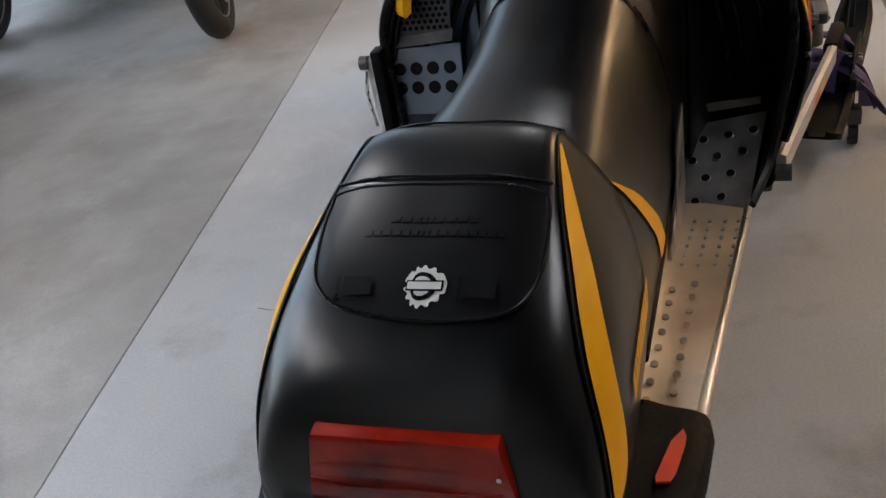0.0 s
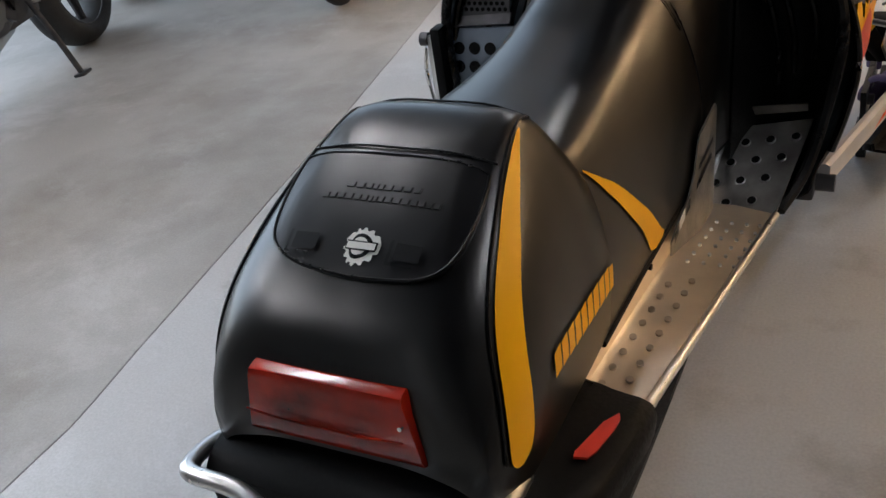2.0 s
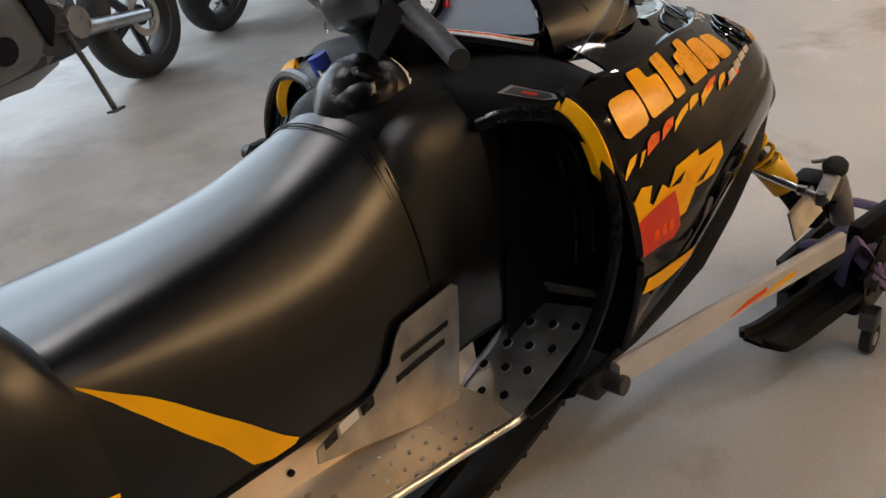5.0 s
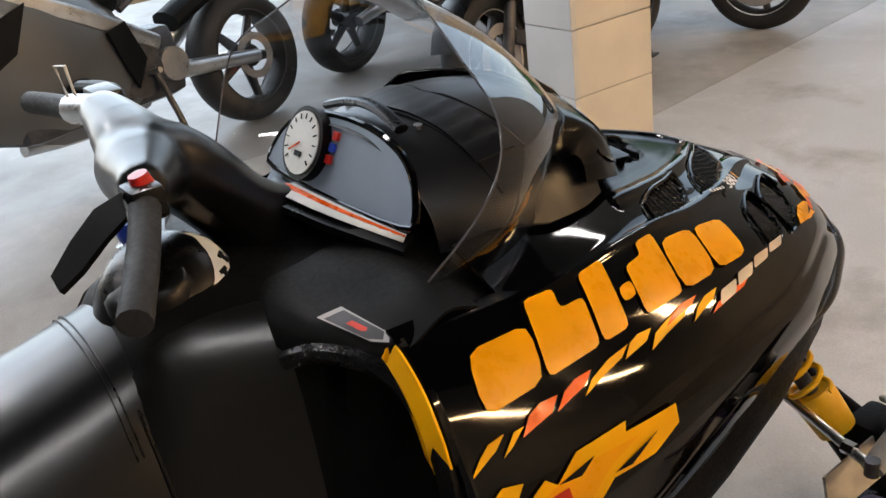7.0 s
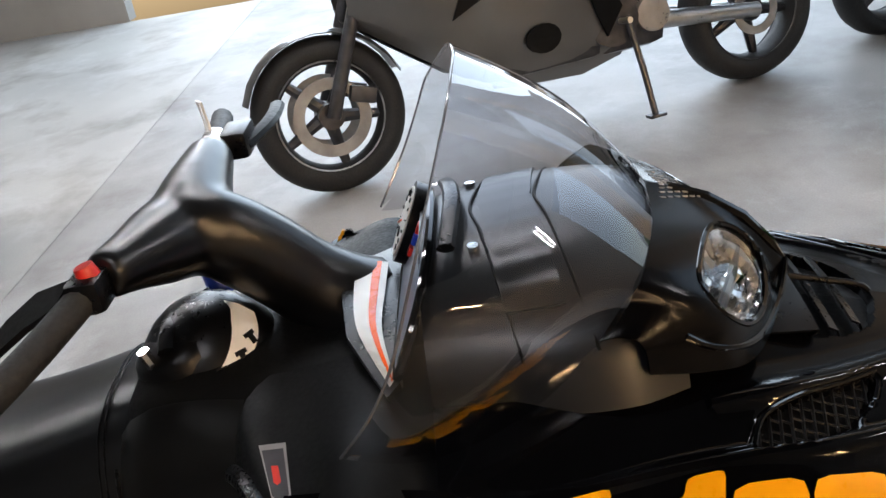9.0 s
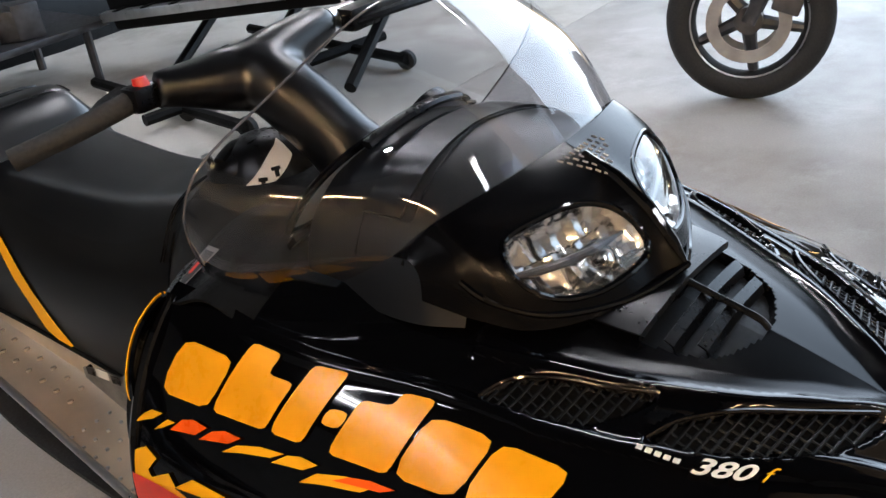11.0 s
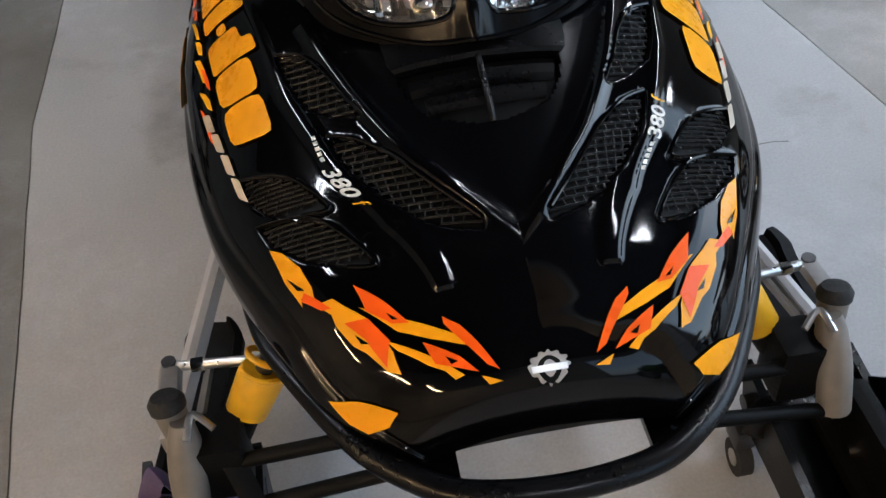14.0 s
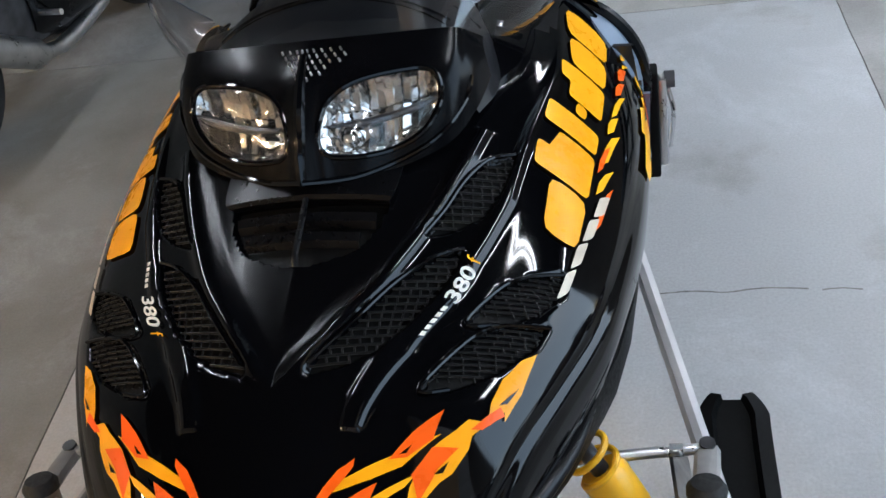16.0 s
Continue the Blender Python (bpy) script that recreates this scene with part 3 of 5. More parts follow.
# seat
saddle = part("saddle", shell(SADDLE, 44, 40), VINYL, sled, "smooth black vinyl rider seat")
tail = part("tail_cushion", shell(TAIL, 40, 44), VINYL, sled, "black vinyl tail hump with a storage flap")
# side faces take the vinyl copy whose brown stands for warm light
for ob, ns, edge_of in ((saddle, 40, lambda j: .52), (tail, 44, lambda j: .50 + .20 * max(0, 1 - j / 12))):
    ob.data.materials.append(VINYLSIDE)
    for f in ob.data.polygons:
        if abs(-1 + 2 * (f.index % ns + .5) / ns) > edge_of(f.index // ns):
            f.material_index = 1
for s in (.999, -.999):
    part("seat_base", tube([shell_at(SADDLE, y, s) for y in (.6, .8, 1.0, 1.2, 1.33)], .006, 8), MATTBLACK, saddle)
for side in (1, -1):
    part("yellow_stripe", drape(TAIL, smooth_line([(.566, .482), (.52, .498), (.479, .507), (.40, .506), (.337, .528), (.293, .582), (.267, .690), (.249, .812), (.248, .850), (.258, .885), (.274, .900), (.298, .888), (.310, .803), (.328, .692), (.365, .615), (.423, .577), (.497, .545), (.545, .510)], 2), .003, .012, .02, side), YELLOW, tail, "curved yellow stripe")
    part("yellow_stripe", drape(SADDLE, smooth_line([(.657, .538), (.705, .632), (.760, .700), (.833, .808), (.912, .925), (.958, .985), (.868, .985), (.825, .885), (.80, .845), (.757, .768), (.704, .670)], 1), .003, .02, .03, side), YELLOW, saddle, "tapering yellow stripe")
    # a row of slanted yellow bars where the maker's word stands
    for i in range(10):
        y = .377 + .0282 * i
        c = .831 + .042 * i / 9
        part("side_mark", drape(TAIL, [(y, c + .023), (y + .0240, c + .024), (y + .0290, c - .023), (y + .0055, c - .024)], .003, .02, .03, side), YELLOW, tail)
    part("piping", tube([on_shell(TAIL, y, s * side, .002) for y, s in ((.60, .462), (.563, .470), (.479, .490), (.40, .487), (.337, .506), (.290, .562), (.262, .68), (.240, .82))], .0022, 6, 24), SATINBLACK, tail)
# flap on the tail hump
flap = part("flap", drape(TAIL, smooth_line([(.465, -.42), (.465, .43), (.44, .445), (.377, .41), (.335, .375), (.308, .30), (.299, .15), (.298, .03), (.300, -.10), (.31, -.25), (.335, -.345), (.377, -.385), (.44, -.42)], 2), .007, .015, .04, 1, .010), FLAPRUBBER, tail, "moulded black rubber flap with raised lettering")
flap_line = smooth_line([(.462, -.41), (.462, .42), (.44, .435), (.377, .40), (.335, .365), (.308, .29), (.301, .15), (.300, .03), (.302, -.10), (.31, -.24), (.335, -.335), (.377, -.375), (.44, -.41)], 2)
part("flap_rim", tube([on_shell(TAIL, y, s, .007) for y, s in flap_line + flap_line[:1]], .0022, 6), SATINBLACK, flap)
for s in (-.185, .212):
    part("slot", drape(TAIL, [(.322, s - .045), (.322, s + .045), (.341, s + .045), (.341, s - .045)], .0115), MATTBLACK, flap)
    part("slot_rim", drape(TAIL, [(.315, s - .065), (.315, s + .03), (.319, s + .03), (.319, s - .055), (.343, s - .055), (.343, s - .065)], .0125), SATINBLACK, flap)
for y, s0, s1, n in ((.407, -.125, .18, 9), (.390, -.20, .27, 16)):
    for i in range(n):
        a = s0 + (s1 - s0) * i / n
        part("raised_bar", drape(TAIL, [(y, a), (y, a + (s1 - s0) / n * .72), (y + .007, a + (s1 - s0) / n * .78), (y + .007, a)], .0086, .02, .05, 1, .002), FLAPRUBBER, flap)
def gear(y0, s0, r, teeth, flat, wide):
    """A toothed round outline."""
    out = []
    for i in range(teeth * 4):
        q = r if i % 4 in (0, 1) else r * .86
        a = 2 * math.pi * i / (teeth * 4)
        out.append((y0 + q * flat * math.cos(a), s0 + q * wide * math.sin(a)))
    return out


def ring_pts(y0, s0, r, flat, wide):
    return [(y0 + r * flat * math.cos(a), s0 + r * wide * math.sin(a)) for a in [2 * math.pi * k / 28 for k in range(28)]]


bd = part("badge", drape(TAIL, gear(.333, .035, .028, 14, .80, 2.85), .0085, .008, .02), WHITEFILM, flap, "white toothed round badge")
part("badge_ring", drape(TAIL, ring_pts(.333, .035, .0185, .8, 2.85), .0090, .008, .02), SATINBLACK, bd)
part("badge_centre", drape(TAIL, ring_pts(.333, .035, .013, .8, 2.85), .0094, .008, .02), WHITEFILM, bd)
part("badge_bar", drape(TAIL, [(.3275, -.035), (.3275, .105), (.3385, .105), (.3385, -.035)], .0099), SATINBLACK, bd)
part("badge_bar", drape(TAIL, [(.3292, -.03), (.3292, .10), (.3368, .10), (.3368, -.03)], .0104), WHITEFILM, bd)
part("stitch", tube([on_shell(TAIL, .478, s, .003) for s in (-.46, -.2, 0, .2, .46)], .002, 6, 20), SATINBLACK, tail)
part("stitch", tube([on_shell(TAIL, .60, s, .002) for s in (-.46, -.2, 0, .2, .46)], .0018, 6, 20), SATINBLACK, tail)
for y in (1.268, 1.276):
    part("stitch", tube([on_shell(SADDLE, y, s, .002) for s in (-.6, -.4, -.2, 0, .2, .4, .6)], .0014, 6, 30), SATINBLACK, saddle)

# tail light and rear bumper
bm = block(-1, 1, .180, .26, .628, .730, .012)
for v in bm.verts:
    h = (v.co.z - .63) / .094
    v.co.x *= .128 - .018 * h
    v.co.y += .012 * h + .02 * abs(v.co.x / .128) ** 3
tl = part("tail_light", bm, REDLENS, sled, "wide red tail light lens")
for z in (.678,):
    part("lens_rib", tube([(-.112, .1885, z), (-.06, .1835, z), (.06, .1835, z), (.112, .1885, z)], .0012, 6), REDLENS, tl)
part("lens_screw", disc((.108, .196, .694), (0, -1, .2), .003, .006, 10), CHROME, tl)
bm = bmesh.new()
grid_into(bm, [curve([(x, y, z) for x in (-.20, -.18, -.10, 0, .10, .18, .20)], 16) for y, z in ((.235, .578), (.21, .584), (.185, .576), (.17, .56), (.175, .50), (.20, .44))])
part("rear_panel", thicken(bm, .006), MATTBLACK, sled, "black plastic rear panel")
part("rear_bumper", tube([(.205, .30, .55), (.215, .20, .575), (.208, .155, .585), (.19, .137, .588), (.12, .135, .585), (.05, .12, .57), (-.05, .12, .57), (-.12, .135, .585), (-.19, .137, .588), (-.208, .155, .585), (-.215, .20, .575), (-.205, .30, .55)], .0125, 12, 70), SILVER, sled, "bent silver tube rear bumper")
bm = bmesh.new()
grid_into(bm, [[(x, y, z) for x in (-.20, -.1, 0, .1, .20)] for y, z in ((.20, .47), (.165, .38), (.14, .28), (.135, .18))])
part("snow_flap", thicken(bm, .006), RUBBER, sled, "black rubber snow flap")

# console between seat and handlebar
CONSOLE = [
    (1.285, (0, .86), (.05, .858), (.09, .85), (.13, .82), (.17, .75), (.197, .63), (.20, .45)),
    (1.33, (0, .915), (.05, .912), (.095, .90), (.14, .86), (.178, .77), (.198, .63), (.20, .44)),
    (1.40, (0, .925), (.05, .923), (.10, .91), (.15, .875), (.185, .80), (.20, .66), (.202, .44)),
    (1.50, (0, .915), (.06, .913), (.12, .90), (.17, .88), (.21, .83), (.225, .68), (.225, .44)),
    (1.60, (0, .90), (.06, .90), (.14, .895), (.21, .88), (.25, .84), (.26, .68), (.26, .44)),
    (1.72, (0, .90), (.06, .90), (.14, .895), (.23, .88), (.28, .84), (.29, .68), (.29, .44)),
]
part("console", shell(CONSOLE, 24, 40), MATTBLACK, sled, "matt black console and tank cover")
for side in (1, -1):
    part("knee_panel", drape(CONSOLE, [(1.292, .42), (1.47, .40), (1.47, .985), (1.292, .985)], .003, .03, .06, side), VINYLSIDE, sled, "dull brown-grey knee panel")
    part("panel_seam", tube([on_shell(CONSOLE, 1.292, s * side, .003) for s in (.3, .45, .6, .8, .97)], .003, 6, 20), SATINBLACK, sled)


# ---- hood ----
def along(line, y):
    """s of a ridge line, given as (y, s) stations, at y; None off its ends."""
    for (a, sa), (b, sb) in zip(line, line[1:]):
        if a <= y <= b:
            return sa + (sb - sa) * (y - a) / (b - a)
    return None


SCOOP = [(2.138, -.150), (2.142, 0), (2.138, .150), (2.185, .135), (2.224, .105), (2.246, .045), (2.250, 0), (2.246, -.045), (2.224, -.105), (2.185, -.135)]
V_RIDGE = [(1.99, .325), (2.06, .300), (2.195, .228), (2.285, .180), (2.350, .134), (2.399, .068), (2.428, 0.0)]
BAND_OUT = [(1.62, .50), (1.80, .485), (2.00, .475), (2.109, .46), (2.22, .405), (2.36, .385), (2.46, .30)]
BAND_IN = [(1.62, .49), (1.80, .47), (2.00, .445), (2.173, .385), (2.299, .315), (2.42, .25), (2.46, .235)]
VENTS = [
    [(2.025, .435), (2.045, .355), (2.092, .305), (2.145, .272), (2.190, .240), (2.176, .30), (2.140, .378), (2.085, .418)],
    [(2.200, .355), (2.222, .285), (2.268, .222), (2.330, .178), (2.388, .105), (2.402, .10), (2.388, .190), (2.362, .268), (2.325, .325), (2.262, .348)],
    [(2.20, .62), (2.22, .55), (2.245, .50), (2.305, .47), (2.30, .54), (2.27, .60), (2.225, .635)],
    [(2.285, .635), (2.30, .55), (2.325, .505), (2.405, .45), (2.40, .52), (2.365, .585), (2.32, .63)],
]


def inside(poly, y, s):
    hit = False
    for (a, b), (c, d) in zip(poly, poly[1:] + poly[:1]):
        if (b > s) != (d > s) and y < (c - a) * (s - b) / (d - b) + a:
            hit = not hit
    return hit


def relief(y, s):
    """Raised lines and sunken pockets of the hood, in metres."""
    s = abs(s)
    d = 0.0
    v = along(V_RIDGE, y)
    if v is not None:
        d += .007 * math.exp(-((s - v) / .020) ** 2) * min(1, (2.43 - y) / .05)
        if s < v - .02:
            d -= .006 * min(1, (v - .02 - s) / .05)
    o, i = along(BAND_OUT, y), along(BAND_IN, y)
    if o is not None:
        d += .006 / (1 + math.exp((s - o) / .006)) / (1 + math.exp((i - s) / .006)) * min(1, (y - 1.62) / .1)
    if y > 1.7 and s > .62:
        d -= .004 * math.exp(-((s - .745) / .02) ** 2) * min(1, (y - 1.7) / .2)
    if 2.13 < y < 2.26 and s < .16 and inside(SCOOP, y, s):
        d -= .024
    if 2.0 < y < 2.42 and .05 < s < .66:
        for p in VENTS:
            n = sum(inside(p, y + a, s + b) for a, b in ((0, 0), (.004, 0), (-.004, 0), (0, .007), (0, -.007)))
            d -= .011 * n / 5
    return d


def hood_mesh():
    bm = bmesh.new()
    ny, ns = 260, 280
    y0, y1 = HOOD[0][0], HOOD[-1][0]
    pts = []
    for j in range(ny + 1):
        y = y0 + (y1 - y0) * j / ny
        pts.append([bm.verts.new(on_shell(HOOD, y, -1 + 2 * i / ns, relief(y, -1 + 2 * i / ns))) for i in range(ns + 1)])
    for j in range(ny):
        y = y0 + (y1 - y0) * j / ny
        for i in range(ns):
            s = abs(-1 + 2 * (i + .5) / ns)
            if (y < 1.70 and s < .46) or (1.70 <= y < 1.93 and s < .30):
                continue
            bm.faces.new((pts[j][i], pts[j][i + 1], pts[j + 1][i + 1], pts[j + 1][i]))
    bmesh.ops.delete(bm, geom=[v for v in bm.verts if not v.link_faces], context="VERTS")
    return bm


hood = part("hood", thicken(hood_mesh(), .004), GLOSSBLACK, sled, "gloss black moulded hood with raised ridges and vents")
hood.data.materials.append(PANELBLACK)
for f in hood.data.polygons:
    v = along(V_RIDGE, f.center.y)
    if v is not None and f.center.y < 2.40 and abs(f.center.x) < shell_at(HOOD, f.center.y, max(0, v - .022))[0]:
        f.material_index = 1
both("hood_rim", tube([on_shell(HOOD, 1.549, s, -.001) for s in (.49, .6, .7, .8, .9, 1.0)], .009, 8, 30), GLOSSBLACK)
for side in (1, -1):
    for k, poly in enumerate(VENTS):
        v = part("vent", drape(HOOD, smooth_line(poly, 1), -.0085, .02, .03, side), MATTBLACK, hood, "black louvred hood vent")
        ys, ss = [p[0] for p in poly], [p[1] for p in poly]
        n = 17 if k == 1 else 13
        pitch = (max(ys) - min(ys)) / (n + .4)
        for i in range(n):
            y = min(ys) + (max(ys) - min(ys)) * (i + .7) / (n + .4)
            row = [a for a in [min(ss) + (max(ss) - min(ss)) * q / 60 for q in range(61)] if inside(poly, y - (a - .3) * .10, a)]
            if len(row) > 4:
                a, b = row[0], row[-1]

                def at(q, dy=0.0):
                    return on_shell(HOOD, y + dy - (q - .3) * .10, q * side, -.0045)
                bm = tube([at(q) for q in (a, (a + b) / 2, b)], .0019, 6)
                links = max(2, round((b - a) / .028))
                for c in range(links):
                    q = a + (b - a) * (c + (.75 if i % 2 else .25)) / links
                    if inside(poly, y + pitch - (q - .3) * .10, q):
                        tube_into(bm, [at(q), at(q + .010, pitch)], .0014, 5)
                part("slat", bm, LATTICE, v)
        part("vent_rim", tube([on_shell(HOOD, y, s * side, .0035) for y, s in poly[:5]], .0028, 6, 20), GLOSSBLACK, v)


def film(name, poly, material, side, lift=.0035, rounds=0, label=""):
    return part(name, drape(HOOD, smooth_line(poly, rounds) if rounds else poly, lift, .02, .025, side), material, hood, label)


# slanted yellow blocks in place of the maker's word: start, width, kind (0 low, 1 tall at its start, 2 tall, 3 dash, 4 tall at its end)
LOGO = ((1.598, .096, 0), (1.700, .092, 1), (1.799, .050, 2), (1.856, .028, 3), (1.886, .082, 4), (1.973, .080, 0), (2.058, .080, 0))


def word_point(y, h, side):
    """h from 0 at the foot of the word to 1 at its low top and 1.45 at its tall top."""
    foot = .634 - .03 * (y - 1.60)
    low = .549 - .085 * (y - 1.60)
    s = foot + (low - foot) * h
    y = y + .016 * h
    return (y if side > 0 else 3.752 - y, s)


for side in (1, -1):
    for y, w, kind in LOGO:
        tall = 1.5 if y < 1.85 else 1.3
        line = {0: ((0, 0), (w, 0), (w, 1), (0, 1)), 2: ((0, 0), (w, 0), (w, tall), (0, tall)), 3: ((0, .40), (w, .40), (w, .72), (0, .72)),
                1: ((0, 0), (w, 0), (w, 1), (.05, 1), (.05, tall), (0, tall)), 4: ((0, 0), (w, 0), (w, tall), (w - .042, tall), (w - .042, 1), (0, 1))}[kind]
        film("logo_block", rounded([word_point(y + d, h, side) for d, h in line], .018 if kind == 0 else .009), AMBER, side, .004)
    # jagged flashes under the word, end to end
    for y0, y1, c0, c1, thick, m in ((1.552, 1.612, .676, .664, .007, YELLOW), (1.600, 1.640, .676, .668, .006, YELLOW), (1.632, 1.700, .666, .660, .009, ORANGE), (1.690, 1.760, .664, .655, .008, ORANGE),
                                     (1.735, 1.830, .668, .652, .007, YELLOW), (1.815, 1.880, .656, .650, .008, YELLOW), (1.862, 1.962, .664, .648, .009, YELLOW), (1.905, 1.985, .650, .642, .006, ORANGE), (1.955, 2.030, .664, .650, .008, YELLOW), (1.995, 2.100, .672, .664, .005, ORANGE)):
        film("flash", [(y0, c0 + thick), (y0 + .020, c0 - thick), (y0 + .6 * (y1 - y0), (c0 + c1) / 2 - thick * 1.3), (y1, c1 - thick * .6), (y1 - .018, c1 + thick), (y0 + .35 * (y1 - y0), (c0 + c1) / 2 + thick)], m, side, .0042 if m is ORANGE else .0036)
    for i in range(4):
        y, c = 2.016 + .055 * i, .664 - .010 * i
        film("model_mark", rounded([(y, c + .010), (y + .044, c + .006), (y + .062, c - .014), (y + .016, c - .010)], .005), BEIGEFILM, side, .0048)
    # flames low on the side
    film("side_flame", [(1.549, .716), (1.585, .706), (1.575, .722), (1.612, .716), (1.590, .735), (1.549, .752)], YELLOW, side)
    film("side_flame", [(1.549, .790), (1.555, .752), (1.585, .728), (1.600, .742), (1.640, .728), (1.655, .742), (1.692, .722), (1.775, .726), (1.770, .738), (1.862, .750), (1.835, .764), (1.862, .780), (1.800, .776), (1.815, .794), (1.740, .782), (1.704, .806), (1.640, .800)], YELLOW, side)
    film("side_flame", [(1.610, .748), (1.690, .738), (1.790, .752), (1.735, .764), (1.700, .786), (1.640, .775)], AMBER, side, .0045)
    for cut in ([(1.655, .742), (1.715, .738), (1.690, .750)], [(1.740, .775), (1.820, .764), (1.770, .781)]):
        film("flame_cut", cut, GLOSSBLACK, side, .0052)
    film("tag", [(1.550, .742), (1.668, .752), (1.682, .818), (1.660, .826), (1.552, .800)], REDFILM, side, .0055, label="faded red sticker")
    for i in range(3):
        film("tag_mark", [(1.59 + .025 * i, .780 + .004 * i), (1.605 + .025 * i, .782 + .004 * i), (1.605 + .025 * i, .800 + .004 * i), (1.59 + .025 * i, .798 + .004 * i)], ORANGE, side, .0065)
    film("side_dash", [(1.566, .878), (1.582, .856), (1.680, .885), (1.772, .922), (1.760, .945), (1.660, .914)], YELLOW, side)
    # flames on the nose
    for m, lift, polys in (
            (AMBER, .0036, ([(2.325, .640), (2.341, .618), (2.372, .606), (2.405, .616), (2.423, .632), (2.408, .655), (2.418, .668), (2.380, .662), (2.358, .650)],
                            [(2.430, .590), (2.444, .572), (2.470, .522), (2.490, .500), (2.512, .494), (2.536, .508), (2.528, .540), (2.500, .566), (2.488, .590), (2.460, .614), (2.446, .612), (2.426, .640)],
                            [(2.484, .420), (2.452, .540), (2.494, .454), (2.512, .366), (2.530, .240), (2.520, .236)],
                            [(2.558, .285), (2.534, .372), (2.498, .500), (2.514, .478), (2.540, .402), (2.550, .352), (2.560, .330)],
                            [(2.572, .150), (2.563, .224), (2.572, .206)])),
            (ORANGE, .0048, ([(2.562, .150), (2.522, .212), (2.506, .240), (2.492, .292), (2.501, .292), (2.517, .262), (2.530, .238), (2.554, .190)],
                             [(2.559, .226), (2.540, .275), (2.514, .390), (2.540, .378), (2.547, .325)],
                             [(2.489, .410), (2.455, .470), (2.426, .528), (2.460, .522), (2.484, .462)],
                             [(2.500, .486), (2.468, .524), (2.462, .588), (2.488, .550), (2.524, .534)],
                             [(2.405, .640), (2.440, .604), (2.436, .630), (2.412, .660)])),
            (GLOSSBLACK, .0058, ([(2.376, .648), (2.404, .634), (2.398, .648)], [(2.478, .572), (2.494, .545), (2.490, .566)], [(2.505, .440), (2.520, .400), (2.516, .430)], [(2.470, .470), (2.482, .440), (2.480, .458)], [(2.536, .330), (2.544, .290), (2.545, .320)]))):
        for poly in polys:
            film("flame_cut" if m is GLOSSBLACK else "nose_flame", poly, m, side, lift)
    film("corner_patch", [(2.508, .800), (2.532, .690), (2.562, .600), (2.566, .680), (2.557, .800), (2.538, .83)], AMBER, side)
    # engine mark: small bars, then the size
    for i in range(5):
        y = 2.200 + .0095 * i if side > 0 else 2.333 - .0095 * i
        s = .392 + .001 * i
        film("small_bar", [(y - .0033, s + .006), (y + .0033, s + .006), (y + .0033, s - .008), (y - .0033, s - .008)], WHITEFILM, side, .0105)

text = bpy.data.curves.new("engine_size", "FONT")
text.body = "380"
text.size, text.shear, text.offset = 1.0, .25, .022
dummy = new("engine_size", text)
deps = bpy.context.evaluated_depsgraph_get()
flat = dummy.evaluated_get(deps).to_mesh()
letters = bmesh.new()
letters.from_mesh(flat)
bpy.data.objects.remove(dummy)
small = bpy.data.curves.new("engine_letter", "FONT")
small.body, small.size, small.shear = "f", 1.0, .25
dummy = new("engine_letter", small)
deps = bpy.context.evaluated_depsgraph_get()
letter_f = bmesh.new()
letter_f.from_mesh(dummy.evaluated_get(deps).to_mesh())
bpy.data.objects.remove(dummy)


def lettering(src, side, u0, scale_u, material, name, v0=0.0):
    """Lays flat letters on the band of the hood."""
    bm = src.copy()
    bmesh.ops.triangulate(bm, faces=bm.faces[:])
    for v in bm.verts:
        u, h = u0 + v.co.x * scale_u, v0 + v.co.y
        y, s = (2.252 + u * .078 if side > 0 else 2.288 - u * .078), .416 - h * .066
        v.co = on_shell(HOOD, y, s * side, .0105)
    return part(name, bm, material, hood, smooth=False)


for side in (1, -1):
    lettering(letters, side, 0, .46, WHITEFILM, "engine_size")
    lettering(letter_f, side, .80, .36, YELLOW, "engine_letter")

em = part("emblem", drape(HOOD, gear(2.567, 0, .0165, 12, .85, 4.3), .004, .006, .02), GREYSTEEL, hood, "round toothed metal emblem")
part("emblem_ring", drape(HOOD, ring_pts(2.569, 0, .0105, 1, 4.3), .0046, .006, .02), MATTBLACK, em)
part("emblem_centre", drape(HOOD, ring_pts(2.569, 0, .0065, 1, 4.3), .0052, .006, .02), GREYSTEEL, em)
part("emblem_bar", drape(HOOD, [(2.5665, -.062), (2.5665, .062), (2.5715, .062), (2.5715, -.062)], .0058, .006, .02), SILVER, em)

# air scoop on the middle of the hood
scoop = part("scoop", drape(HOOD, SCOOP, -.020, .012, .02), MATTBLACK, hood, "sunken black air scoop with slats and a centre post")
lip_rows = [[on_shell(HOOD, y, k / 20 * w, lift) for k in range(-20, 21)] for y, w, lift in ((2.060, .168, -.004), (2.095, .165, .004), (2.125, .160, .009), (2.142, .155, .010), (2.146, .150, .004), (2.140, .148, -.012))]
bm = bmesh.new()
grid_into(bm, lip_rows)
part("scoop_lip", thicken(bm, .003), SATINBLACK, scoop, "satin black lip over the air scoop")
for y, w in ((2.172, .130), (2.205, .108)):
    bm = bmesh.new()
    grid_into(bm, [[on_shell(HOOD, y + dy, k / 12 * w, lift) for k in range(-12, 13)] for dy, lift in ((-.008, .000), (.004, -.004), (.010, -.014))])
    part("slat", thicken(bm, .003), SATINBLACK, scoop)
part("centre_post", tube([on_shell(HOOD, y, 0, lift) for y, lift in ((2.145, .004), (2.19, .003), (2.235, .001), (2.25, -.006))], .0045, 8, 12), SATINBLACK, scoop)

